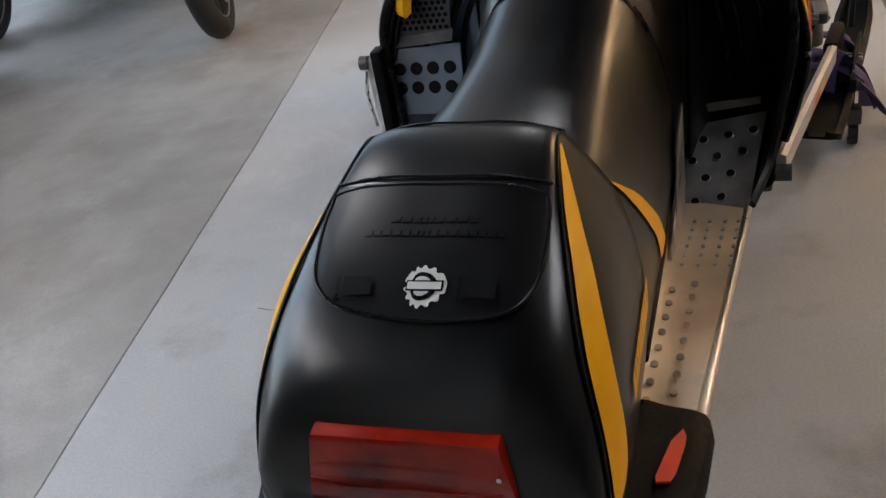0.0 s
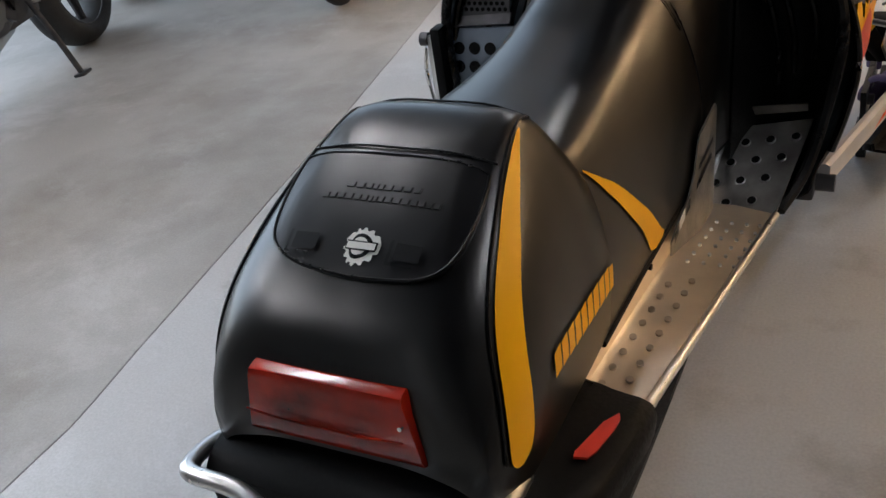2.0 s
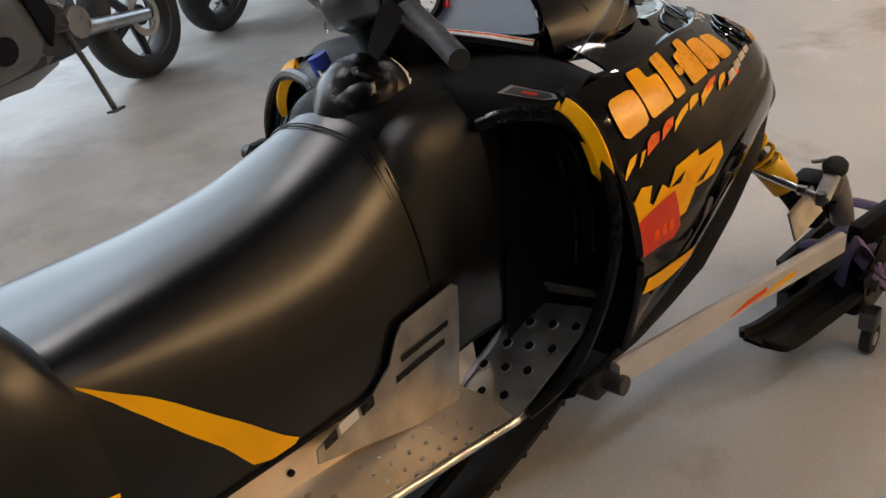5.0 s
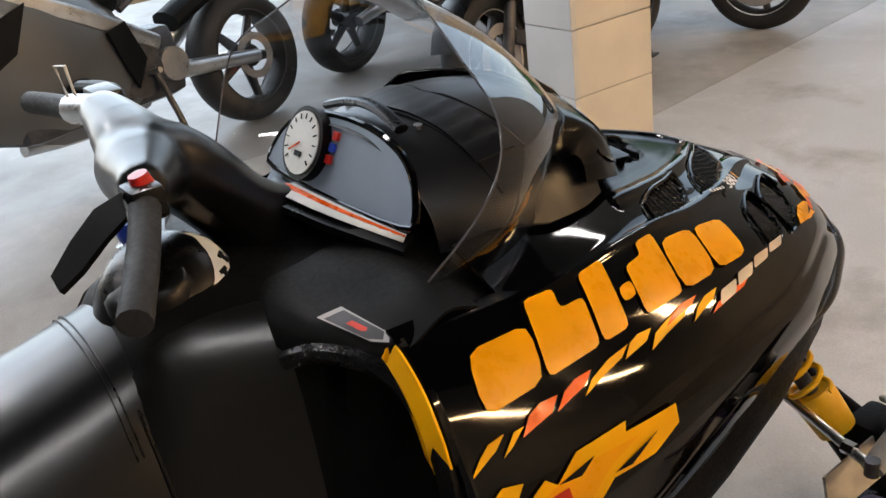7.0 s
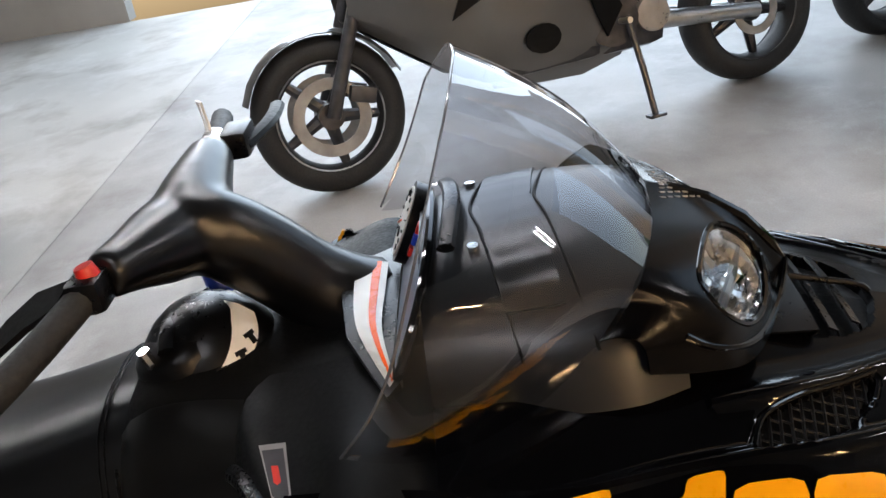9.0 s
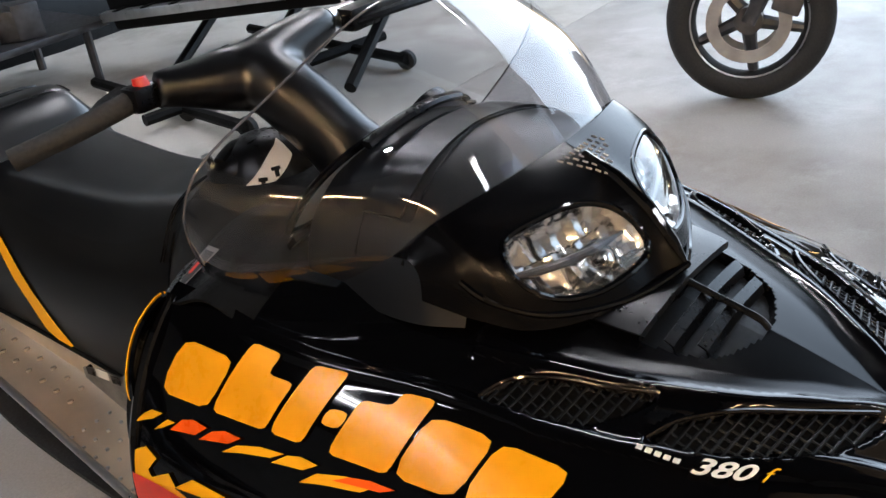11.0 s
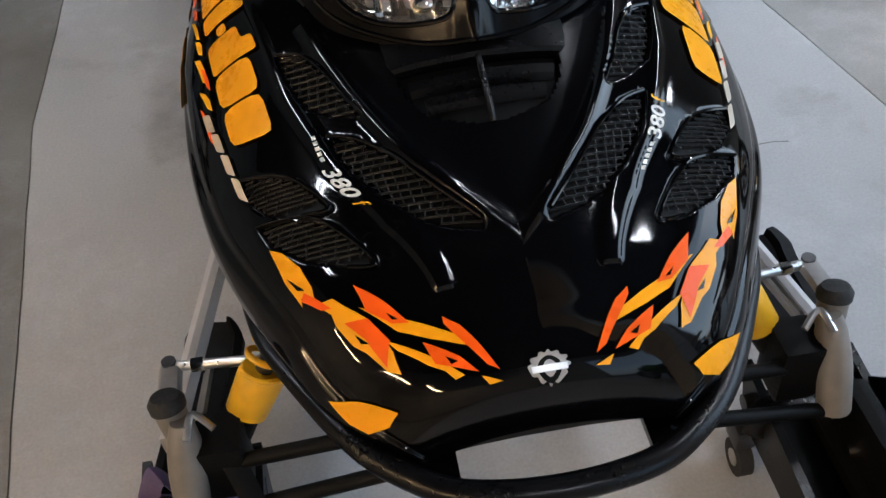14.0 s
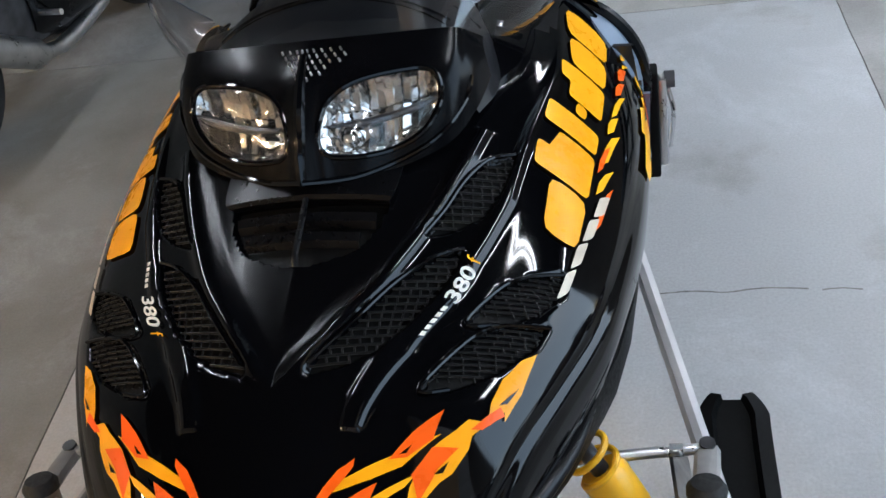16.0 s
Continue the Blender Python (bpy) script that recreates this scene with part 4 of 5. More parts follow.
# belly pan, foot wells and bumper
for side in (1, -1):
    bm = bmesh.new()
    rows = []
    for y in (1.42, 1.50, 1.60, 1.75, 1.90, 2.05, 2.20, 2.35, 2.48):
        p = Vector(shell_at(HOOD, max(1.55, y), .985 * side))
        q = .335 + .03 * max(0, (y - 1.9)) / .5
        zb = .33 if y < 1.9 else .33 + (y - 1.9) * .33
        if y < 1.55:
            p = Vector((.405 * side, y, .385))
        rows.append([p, Vector((p.x * .97, y, (p.z + zb) / 2)), Vector((p.x * .80, y, zb)), Vector((p.x * .3, y, zb - .03)), Vector((0, y, zb - .035))])
    grid_into(bm, [curve(r, 10) for r in rows])
    part("belly_pan", thicken(bm, .004), MATTBLACK, sled, "matt black plastic belly pan")
    wide = side * (1.0 if side > 0 else 1.09)
    rim_line = curve([(.205 * side, 1.46, .845), (.25 * side, 1.488, .862), (.325 * wide, 1.525, .856), (.384 * wide, 1.535, .819), (.424 * wide, 1.532, .743), (.433 * wide, 1.525, .647), (.415 * wide, 1.50, .525), (.388 * wide, 1.43, .41), (.352 * side, 1.335, .362)], 48)
    bm = bmesh.new()
    rows = []
    for k in range(15):
        f = k / 14
        row = []
        for i, r in enumerate(rim_line):
            c = Vector((.226 * side, 1.50 - .06 * i / 47, .82 - .54 * i / 47))
            row.append(r.lerp(c, f) + Vector((0, .125 * math.sin(math.pi * f) ** .6, 0)))
        rows.append(row)
    grid_into(bm, rows)
    well = part("foot_well", bm, MATTBLACK if side > 0 else GREYPANEL, sled, "deep black moulded foot well" if side > 0 else "slate grey moulded foot well")
    for f in (.30, .48, .64):
        part("well_rib", tube([rows[round(f * 14)][i] + Vector((0, -.004, 0)) for i in (10, 14, 18, 22, 26, 30)], .008, 8, 20), SATINBLACK, well)
    part("foot_well_rim", tube(rim_line, .013, 8), SATINBLACK, sled)
    lip = curve([(.322 * side, 1.536, .868), (.345 * side, 1.532, .866), (.378 * side, 1.529, .842), (.401 * side, 1.528, .802), (.410 * side, 1.529, .768), (.408 * side, 1.532, .750)], 22)
    bm = bmesh.new()
    rows = []
    for i, p in enumerate(lip):
        d = (lip[min(i + 1, 21)] - lip[max(i - 1, 0)]).normalized()
        w = Vector((-d.z, 0, d.x))
        w = w if w.x * side > 0 else -w
        half = .0195 * min(1, .25 + i * .25, .25 + (21 - i) * .25)
        rows.append([p - w * half + Vector((0, -.003, 0)), p + Vector((0, -.008, 0)), p + w * half + Vector((0, .004, 0))])
    grid_into(bm, rows)
    back = bm.copy()
    for v in back.verts:
        v.co += Vector((0, .0065, 0))
    part("hood_lip", thicken(back, Vector((0, -.008, 0))), GLOSSBLACK, sled)
    part("corner_stripe", thicken(bm, Vector((0, -.003, 0))), YELLOW, sled, "yellow stripe on the rear lip of the hood")
    cover = [[(.10, 1.452, .865), (.16, 1.455, .86), (.22, 1.468, .852), (.28, 1.50, .852), (.332, 1.535, .852)],
             [(.10, 1.47, .900), (.16, 1.475, .894), (.22, 1.49, .886), (.28, 1.515, .878), (.336, 1.543, .872)],
             [(.10, 1.55, .910), (.16, 1.55, .905), (.22, 1.555, .898), (.28, 1.56, .890), (.340, 1.565, .878)],
             [(.10, 1.63, .920), (.16, 1.63, .918), (.22, 1.63, .913), (.28, 1.63, .908), (.332, 1.63, .895)],
             [(.10, 1.72, .915), (.16, 1.72, .90), (.22, 1.72, .88), (.28, 1.72, .865), (.325, 1.72, .85)]]

    def cover_point(u, v, up=0.0):
        x, y, z = spline([spline(r, u) for r in cover], v)
        return Vector((x * side, y - up * .3, z + up))
    bm = bmesh.new()
    grid_into(bm, [[cover_point(u / 5, v / 5) for u in range(21)] for v in range(21)])
    part("cowl_shoulder", thicken(bm, .005), MATTBLACK, sled, "satin black shoulder between console and hood")
    for nm, k, m in (("warning_label", 1.0, GREYSTEEL), ("label_panel", .82, DARKMETAL), ("label_mark", .30, REDFILM)):
        bm = bmesh.new()
        out = [(2.05, 1.25), (3.35, 1.15), (3.62, 1.42), (3.45, 1.78), (2.15, 1.72)]
        cu, cv = 2.9, 1.48
        bm.faces.new([bm.verts.new(cover_point(cu + (u - cu) * k, cv + (v - cv) * k, .004 + .001 * (1 - k))) for u, v in out])
        part(nm, bm, m, sled, smooth=False)

# grille panel seen inside the far foot well
def left_panel(x, z, d=0.0):
    return Vector((x - .025, 1.530 + (z - .60) * .25 + d, z - .03))


gp = part("well_grille", plate([left_panel(-.29, .735), left_panel(-.435, .725), left_panel(-.425, .815), left_panel(-.285, .825)], .006), DARKMETAL, sled, "honeycomb grille in the foot well")
for i in range(6):
    for j in range(9):
        part("grille_hole", disc(left_panel(-.299 - .0148 * j - (.007 if i % 2 else 0), .743 + .0135 * i, -.004), (0, 1, -.2), .0055, .006, 6), MATTBLACK, gp, smooth=False)
part("grille_sill", plate([left_panel(-.285, .712, -.012), left_panel(-.44, .702, -.012), left_panel(-.44, .724, .0), left_panel(-.285, .735, .0)], .005), DARKMETAL, gp)
dp = part("dimple_panel", plate([left_panel(-.27, .545), left_panel(-.450, .545), left_panel(-.455, .695), left_panel(-.27, .705)], .006), GREYPANEL, sled, "slate grey panel with round dimples")
for r in range(2):
    for j in range(4):
        part("well_dimple", disc(left_panel(-.425 + .042 * j, .652 - .044 * r, -.004), (0, 1, -.2), .0155, .006, 18), SATINBLACK, dp, smooth=False)
# catch on the side of the hood
la = part("hood_latch", block(-.512, -.494, 1.485, 1.515, .47, .67, .006), SILVER, sled, "worn steel hood latch")
part("latch_knob", disc((-.518, 1.495, .66), (1, 0, 0), .017, .02, 16), DARKMETAL, la)
part("latch_hook", tube([(-.515, 1.492, .64), (-.525, 1.488, .58), (-.517, 1.488, .50)], .005, 8, 12), CHROME, la)
part("latch_base", block(-.496, -.470, 1.478, 1.528, .45, .69, .006), MATTBLACK, la)

edge = [(.392, 2.22, .607), (.36, 2.35, .607), (.31, 2.445, .605), (.242, 2.550, .60), (.185, 2.606, .597), (.117, 2.644, .595), (0, 2.658, .593)]
line = edge + [(-x, y, z) for x, y, z in reversed(edge[:-1])]
part("nose_bumper", tube(curve(line, 120), [.004 + .014 * min(1, math.sin(math.pi * i / 119) * 1.5) for i in range(120)], 10), SATINBLACK, sled, "black rubber nose bumper with a grab slot")
bm = bmesh.new()
grid_into(bm, [[(x, y, z) for x in (-.20, -.1, 0, .1, .20)] for y, z in ((2.574, .60), (2.555, .58), (2.52, .55), (2.44, .50))])
part("nose_apron", thicken(bm, .005), GLOSSBLACK, sled)
for sx in (-1, 1):
    part("bumper_web", plate([(.122 * sx, 2.57, .592), (.122 * sx, 2.645, .592), (.20 * sx, 2.60, .592), (.20 * sx, 2.55, .592)], .012), GLOSSBLACK, sled)

# ---- headlamp cowl, dash pod and windshield ----
TOP = [(.235, 1.885, .975), (.215, 1.915, 1.005), (.196, 1.938, 1.021), (.10, 1.965, 1.034), (0, 1.978, 1.040)]
LOW = [(.245, 1.93, .935), (.225, 1.995, .915), (.185, 2.05, .895), (.09, 2.105, .888), (0, 2.130, .893)]


def cowl_point(u, w):
    """u from the right (0) over the middle (1) to the left (2), w from the top (0) to the lower edge (1)."""
    a = abs(u - 1)
    t, l = spline(TOP, (1 - a) * 4), spline(LOW, (1 - a) * 4)
    p = Vector(t).lerp(Vector(l), w)
    out = .022 * math.sin(math.pi * w) + .018 * math.exp(-(a / .07) ** 2) * w
    p += Vector((0, .65, .75)) * out
    if u > 1:
        p.x = -p.x
    return p


LAMP = smooth_line([(.50, .50), (.555, .33), (.70, .31), (.83, .35), (.915, .52), (.93, .82), (.80, .86), (.65, .88), (.55, .81), (.495, .64)], 2)
bm = bmesh.new()
vs = [[bm.verts.new(cowl_point(u / 70, w / 50)) for u in range(141)] for w in range(51)]
for j in range(50):
    for i in range(140):
        u, w = (i + .5) / 70, (j + .5) / 50
        if not inside(LAMP, min(u, 2 - u), w):
            bm.faces.new((vs[j][i], vs[j][i + 1], vs[j + 1][i + 1], vs[j + 1][i]))
bmesh.ops.delete(bm, geom=[v for v in bm.verts if not v.link_faces], context="VERTS")


def facet(u, w):
    """Depth of the reflector's small tilted mirrors."""
    a, b = u / .055, w / .26
    i, j = math.floor(a), math.floor(b)
    return .007 * (1.3 * abs(a - i - .5) * math.sin(i * 2.3 + j * 4.1) + (b - j - .5) * math.cos(i * 3.7 - j * 1.9))


cowl = part("headlamp_cowl", thicken(bm, .004), PANELBLACK, sled, "gloss black headlamp cowl with a centre spine")
for flip in (0, 1):
    def U(u):
        return 2 - u if flip else u
    nrm = Vector((0, .65, .75)).normalized()
    rim = [cowl_point(U(u), w) + nrm * .002 for u, w in LAMP]
    lamp = part("headlamp", tube(rim + rim[:1], .0045, 8), GLOSSBLACK, sled, "clear faceted headlamp in a black rim")
    cu, cw = sum(p[0] for p in LAMP) / len(LAMP), sum(p[1] for p in LAMP) / len(LAMP)
    ring_line = [((a * (4 - q) + c * q) / 4, (b * (4 - q) + d * q) / 4) for (a, b), (c, d) in zip(LAMP, LAMP[1:] + LAMP[:1]) for q in range(4)]
    for nm, material, rings in (("reflector", REFLECTOR, 26), ("lens", LENS, 6)):
        bm = bmesh.new()
        rows = []
        for r in range(rings + 1):
            k = 1 - r / (rings + .6)
            row = []
            for u, w in ring_line:
                p = cowl_point(U(cu + (u - cu) * k), cw + (w - cw) * k)
                if nm == "reflector":
                    two = math.cos((u - cu) * k * 9)
                    p += nrm * (-.002 - .032 * (1 - k ** 3) + .007 * (1 - k) * two + facet(cu + (u - cu) * k, cw + (w - cw) * k) * min(1, r / 3))
                else:
                    p += nrm * (.001 + .006 * (1 - k * k))
                row.append(p)
            rows.append(row)
        vs = grid_into(bm, rows, wrap=True)
        bm.faces.new(vs[-1])
        ob = part(nm, bm, material, lamp, smooth=nm == "lens")
        if nm == "lens":
            ob.visible_shadow = False
    part("shelf", tube([cowl_point(U(cu + d), cw + .10 * d + .01) - nrm * q for d, q in ((-.19, .004), (-.1, .013), (0, .016), (.1, .013), (.19, .004))], [.002, .0055, .006, .0055, .002], 8), DARKMETAL, lamp, "dark bar across the reflector")
    for du, dw in ((-.16, -.05), (.14, .06)):
        c = cowl_point(U(cu + du), cw + dw)
        part("bulb_shroud", tube([c - nrm * .034, c - nrm * .018, c - nrm * .014], [.020, .015, .006], 18), CHROME, lamp)
part("spine", tube([cowl_point(1, w) + Vector((0, .002, .002)) for w in (.12, .35, .6, .85, 1.0)], [.006, .008, .009, .008, .003], 8), GLOSSBLACK, cowl)
for side in (1, -1):
    part("spine_wing", tube([cowl_point(1 - side * a, w) + Vector((0, .003, .003)) for a, w in ((.0, 1.0), (.22, .98), (.45, .93), (.68, .84), (.80, .68))], .0045, 8, 24), GLOSSBLACK, cowl)
# rows of silver dashes stand in for light glinting in the vent slots
for row, (first, count) in enumerate(((-4, 9), (-4, 9), (-3, 8), (-3, 6), (-2, 5), (-2, 3))):
    w = .07 + .045 * row
    for k in range(count):
        u = 1.02 + .031 * (first + k + .5 * (row % 2))
        part("vent_glint", tube([cowl_point(u - .004, w) + nrm * .004, cowl_point(u + .004, w + .030) + nrm * .004], .0017, 5), ALUDULL if (k + row) % 3 else GREYSTEEL, cowl)

POD = [
    (1.70, (0, 1.030), (.06, 1.026), (.12, 1.010), (.17, .98), (.20, .945), (.21, .90)),
    (1.77, (0, 1.040), (.06, 1.037), (.125, 1.022), (.18, .99), (.215, .95), (.235, .90)),
    (1.85, (0, 1.046), (.06, 1.043), (.125, 1.028), (.185, .995), (.225, .955), (.25, .90)),
    (1.92, (0, 1.042), (.06, 1.039), (.12, 1.026), (.18, 1.000), (.22, .96), (.25, .90)),
    (1.975, (0, 1.032), (.06, 1.029), (.11, 1.018), (.16, .998), (.20, .963), (.23, .90)),
]
pod = part("dash_pod", shell(POD, 30, 48), PODBLACK, sled, "satin black dash pod under the windshield")
for back in (1.765, 1.845):
    part("pod_crease", tube([on_shell(POD, back + .05 * abs(s), s, .001) for s in (-.8, -.5, -.2, 0, .2, .5, .8)], .002, 6, 30), MATTBLACK, pod)
part("pod_band", drape(POD, [(1.775 + .05 * abs(k) / 10 * .6, k / 10) for k in range(-6, 7)] + [(1.84 + .05 * abs(k) / 10 * .6, k / 10) for k in range(6, -7, -1)], .004, .02, .05, 1, .004), PODBLACK, pod, "raised satin band over the pod")
part("pod_lip", tube([(-.10, 1.735, 1.040), (-.05, 1.742, 1.052), (0, 1.745, 1.056), (.05, 1.742, 1.052), (.10, 1.735, 1.040)], .007, 8, 20, 1.6), SATINBLACK, pod)
for x in (-.094, .094):
    part("bolt", disc((x, 1.766, 1.034), (x, 0, 1), .007, .006, 12), CHROME, pod)
# sloping instrument face
o, ex, ey = Vector((0, 1.664, .935)), Vector((1, 0, 0)), Vector((0, .052, .10)).normalized()
nf = ex.cross(ey).normalized() * -1
nf = nf if nf.y < 0 else -nf
face = smooth_line([(-.205, .0), (.205, .0), (.205, .03), (.17, .085), (.09, .112), (0, .118), (-.09, .112), (-.17, .085), (-.205, .03)], 2)
bm = bmesh.new()
bm.faces.new([bm.verts.new(o + ex * x + ey * h) for x, h in face])
dash = part("dash_panel", thicken(bm, Vector(nf) * -.006), GREYPANEL, sled, "slate grey instrument panel", smooth=False)
part("panel_rim", tube([o + ex * x + ey * h + nf * .002 for x, h in face + face[:1]], .006, 8), GLOSSBLACK, dash)
gc = o + ex * -.085 + ey * .062
g = part("gauge", disc(gc + nf * .012, nf, .056, .02, 40), SATINBLACK, dash, "round white-faced speedometer")
part("gauge_face", disc(gc + nf * .0235, nf, .048, .002, 40), WHITEFILM, g)
for i in range(13):
    a = radians(-130 + 260 * i / 12)
    c = gc + nf * .0255
    d = ex * math.sin(a) + ey * math.cos(a)
    part("gauge_tick", tube([c + d * .036, c + d * .044], .0011, 4), MATTBLACK, g, smooth=False)
part("gauge_needle", tube([gc + nf * .027, gc + nf * .027 + (ex * -.8 + ey * -.5).normalized() * .03], .0014, 5), ORANGE, g)
part("gauge_window", box(Matrix.Translation(gc + nf * .0255 + ey * -.017) @ Matrix((ex, ey, nf)).transposed().to_4x4(), .018, .008, .002), MATTBLACK, g, smooth=False)
for i, m in enumerate((REDPLASTIC, BLUE, REDPLASTIC)):
    part("warning_lamp", box(Matrix.Translation(o + ex * (-.018 - .003 * i) + ey * (.088 - .018 * i) + nf * .0085) @ Matrix((ex, ey, nf)).transposed().to_4x4(), .013, .013, .006, .001), m, dash, smooth=False)
bm = bmesh.new()
grid_into(bm, [[Vector(p) for p in ((-.20, 1.655 - .005, .915), (-.10, 1.60, .944), (0, 1.585, .95), (.10, 1.60, .944), (.20, 1.65, .918))], [Vector(p) for p in ((-.20, 1.668, .935), (-.10, 1.664, .938), (0, 1.664, .938), (.10, 1.664, .938), (.20, 1.668, .935))]])
part("dash_shelf", thicken(bm, .01), SATINBLACK, sled)
for k, (a, b, m) in enumerate(((.25, .95, WHITEFILM), (.62, .80, ORANGE))):
    bm = bmesh.new()
    lo = curve([(-.075, 1.588, .9535), (.0, 1.588, .9535), (.10, 1.604, .9475), (.195, 1.652, .9225)], 14)
    hi = curve([(-.075, 1.645, .9455), (.0, 1.645, .9455), (.10, 1.646, .9455), (.195, 1.662, .9355)], 14)
    grid_into(bm, [[p.lerp(q, a) + Vector((0, 0, .003 + .001 * k)) for p, q in zip(lo, hi)], [p.lerp(q, b) + Vector((0, 0, .003 + .001 * k)) for p, q in zip(lo, hi)]])
    part("warning_strip", thicken(bm, .001), m, sled, "white warning strip with an orange line" if not k else "", smooth=False)

BASE = [(.308, 1.612, .925), (.318, 1.70, .918), (.288, 1.80, .935), (.238, 1.895, .985), (.200, 1.935, 1.022), (.105, 1.968, 1.040), (0, 1.978, 1.046)]
EDGE = [(.312, 1.612, .930), (.352, 1.658, 1.0), (.367, 1.69, 1.06), (.342, 1.713, 1.112), (.25, 1.737, 1.16), (.12, 1.766, 1.217), (0, 1.776, 1.235)]


def screen_point(u, w):
    a = 1 - abs(u - 1)
    p = Vector(spline(BASE, a * 6)).lerp(Vector(spline(EDGE, a * 6)), w)
    p += Vector((.5 * (1 - a), .5, .25)) * .035 * math.sin(math.pi * w)
    if u > 1:
        p.x = -p.x
    return p


bm = bmesh.new()
grid_into(bm, [[screen_point(u / 40, w / 16) for u in range(81)] for w in range(17)])
ws = part("windshield", bm, SCREEN, sled, "lightly tinted clear windshield with a black trimmed edge")
ws.visible_shadow = False
part("windshield_trim", tube([screen_point(u / 30, 1) for u in range(61)], .0016, 6), CLEAREDGE, ws)

# ---- handlebar ----
bar = part("handlebar", tube([(.16, 1.36, 1.09), (.05, 1.395, 1.085), (0, 1.405, 1.08), (-.06, 1.41, 1.09), (-.16, 1.42, 1.108)], .012, 10, 20), GREYSTEEL, sled, "padded handlebar with grips and levers")
bm = bmesh.new()
tube_into(bm, curve([(-.065, 1.585, .89), (-.05, 1.54, .945), (-.028, 1.49, 1.01), (-.005, 1.44, 1.065), (0, 1.41, 1.095)], 16), [.085, .076, .069, .064, .06, .058, .058, .058, .058, .058, .057, .055, .052, .046, .035, .02], 16)
tube_into(bm, curve([(.03, 1.42, 1.06), (-.05, 1.418, 1.085), (-.11, 1.42, 1.10), (-.165, 1.42, 1.108)], 10), [.05, .058, .055, .05, .046, .042, .039, .036, .033, .030], 14)
tube_into(bm, curve([(-.03, 1.415, 1.06), (.05, 1.395, 1.075), (.10, 1.38, 1.083), (.15, 1.362, 1.09)], 10), [.05, .058, .054, .05, .045, .041, .037, .033, .030, .028], 14)
pad = part("bar_pad", bm, VINYL, bar, "smooth black vinyl bar cover")
skin = pad.modifiers.new("skin", "REMESH")
skin.mode, skin.voxel_size, skin.use_smooth_shade = "VOXEL", .006, True
soft = pad.modifiers.new("soft", "SMOOTH")
soft.factor, soft.iterations = .5, 14
part("grip", tube([(-.24, 1.406, 1.098), (-.31, 1.396, 1.095), (-.39, 1.38, 1.09)], .0175, 12, 12), RUBBER, bar)
part("grip", tube([(.185, 1.35, 1.083), (.26, 1.315, 1.062), (.35, 1.268, 1.04)], .0175, 12, 12), RUBBER, bar)
part("bar_clamp", tube([(-.165, 1.42, 1.108), (-.245, 1.405, 1.099)], .022, 12), SILVER, bar)
part("brake_master", block(-.255, -.185, 1.425, 1.465, 1.085, 1.125, .008), SATINBLACK, bar)
part("brake_lever", tube([(-.20, 1.455, 1.10), (-.27, 1.475, 1.103), (-.35, 1.475, 1.098), (-.42, 1.465, 1.09)], .008, 8, 14, 1.6), MATTBLACK, bar)
part("bar_strap", tube([(-.235, 1.40, 1.12), (-.24, 1.395, 1.165), (-.225, 1.405, 1.165), (-.225, 1.408, 1.12)], .0025, 6), WHITEFILM, bar)
part("kill_switch", disc((.168, 1.357, 1.108), (0, -.2, 1), .0135, .014, 18, .011), REDPLASTIC, bar, "red push-button kill switch")
part("throttle_block", block(.145, .195, 1.335, 1.375, 1.065, 1.105, .01), SATINBLACK, bar)
bm = bmesh.new()
grid_into(bm, [[(.165, 1.335, 1.10), (.175, 1.30, 1.095), (.19, 1.265, 1.075), (.20, 1.235, 1.05)], [(.20, 1.325, 1.085), (.215, 1.295, 1.075), (.225, 1.26, 1.055), (.222, 1.235, 1.04)]])
part("throttle_lever", thicken(bm, .008), MATTBLACK, bar, "broad black thumb throttle")
# cap and choke plate behind the post
dome = [(.03, 1.375, .905), (.03, 1.373, .925), (.03, 1.370, .938), (.03, 1.368, .946), (.03, 1.3675, .949)]
cap = part("fuel_cap", tube(dome, [.064, .062, .052, .032, .008], 28), SATINBLACK, sled, "domed satin black fuel cap")
part("cap_grip", tube([(-.015, 1.372, .942), (.03, 1.367, .955), (.075, 1.372, .942)], .009, 8, 12, 1.4), SATINBLACK, cap)
# domed collar with a crescent label round its side
DOME = [(.845, .106), (.868, .104), (.90, .096), (.925, .083), (.945, .067), (.96, .048), (.968, .025)]


def dome_at(turn, z, out=0.0):
    k = 0
    while k < len(DOME) - 2 and z > DOME[k + 1][0]:
        k += 1
    (z0, r0), (z1, r1) = DOME[k], DOME[k + 1]
    r = r0 + (r1 - r0) * (z - z0) / (z1 - z0) + out
    return Vector((r * math.cos(radians(turn)), 1.40 + r * math.sin(radians(turn)), z + out * .5))


foot = part("post_foot", tube([(0, 1.40, z) for z, r in DOME], [r for z, r in DOME], 32), SATINBLACK, sled, "satin black domed collar at the foot of the steering post")
bm = bmesh.new()
outer = [(p.x, p.y / 1000) for p in curve([(-27, 868, 0), (0, 878, 0), (25, 892, 0), (50, 913, 0), (70, 930, 0), (86, 944, 0)], 20)]
grid_into(bm, [[dome_at(a, z + (.001 + .040 * math.sin(math.pi * min(1, f * 1.25) / 2) ** 1.5 * (1 - .5 * max(0, f - .6) / .4)) * h / 6, .0016) for h in range(7)] for f, (a, z) in ((k / (len(outer) - 1), p) for k, p in enumerate(outer))])
cp = part("control_label", bm, WHITEFILM, foot, "pale crescent label with black marks")
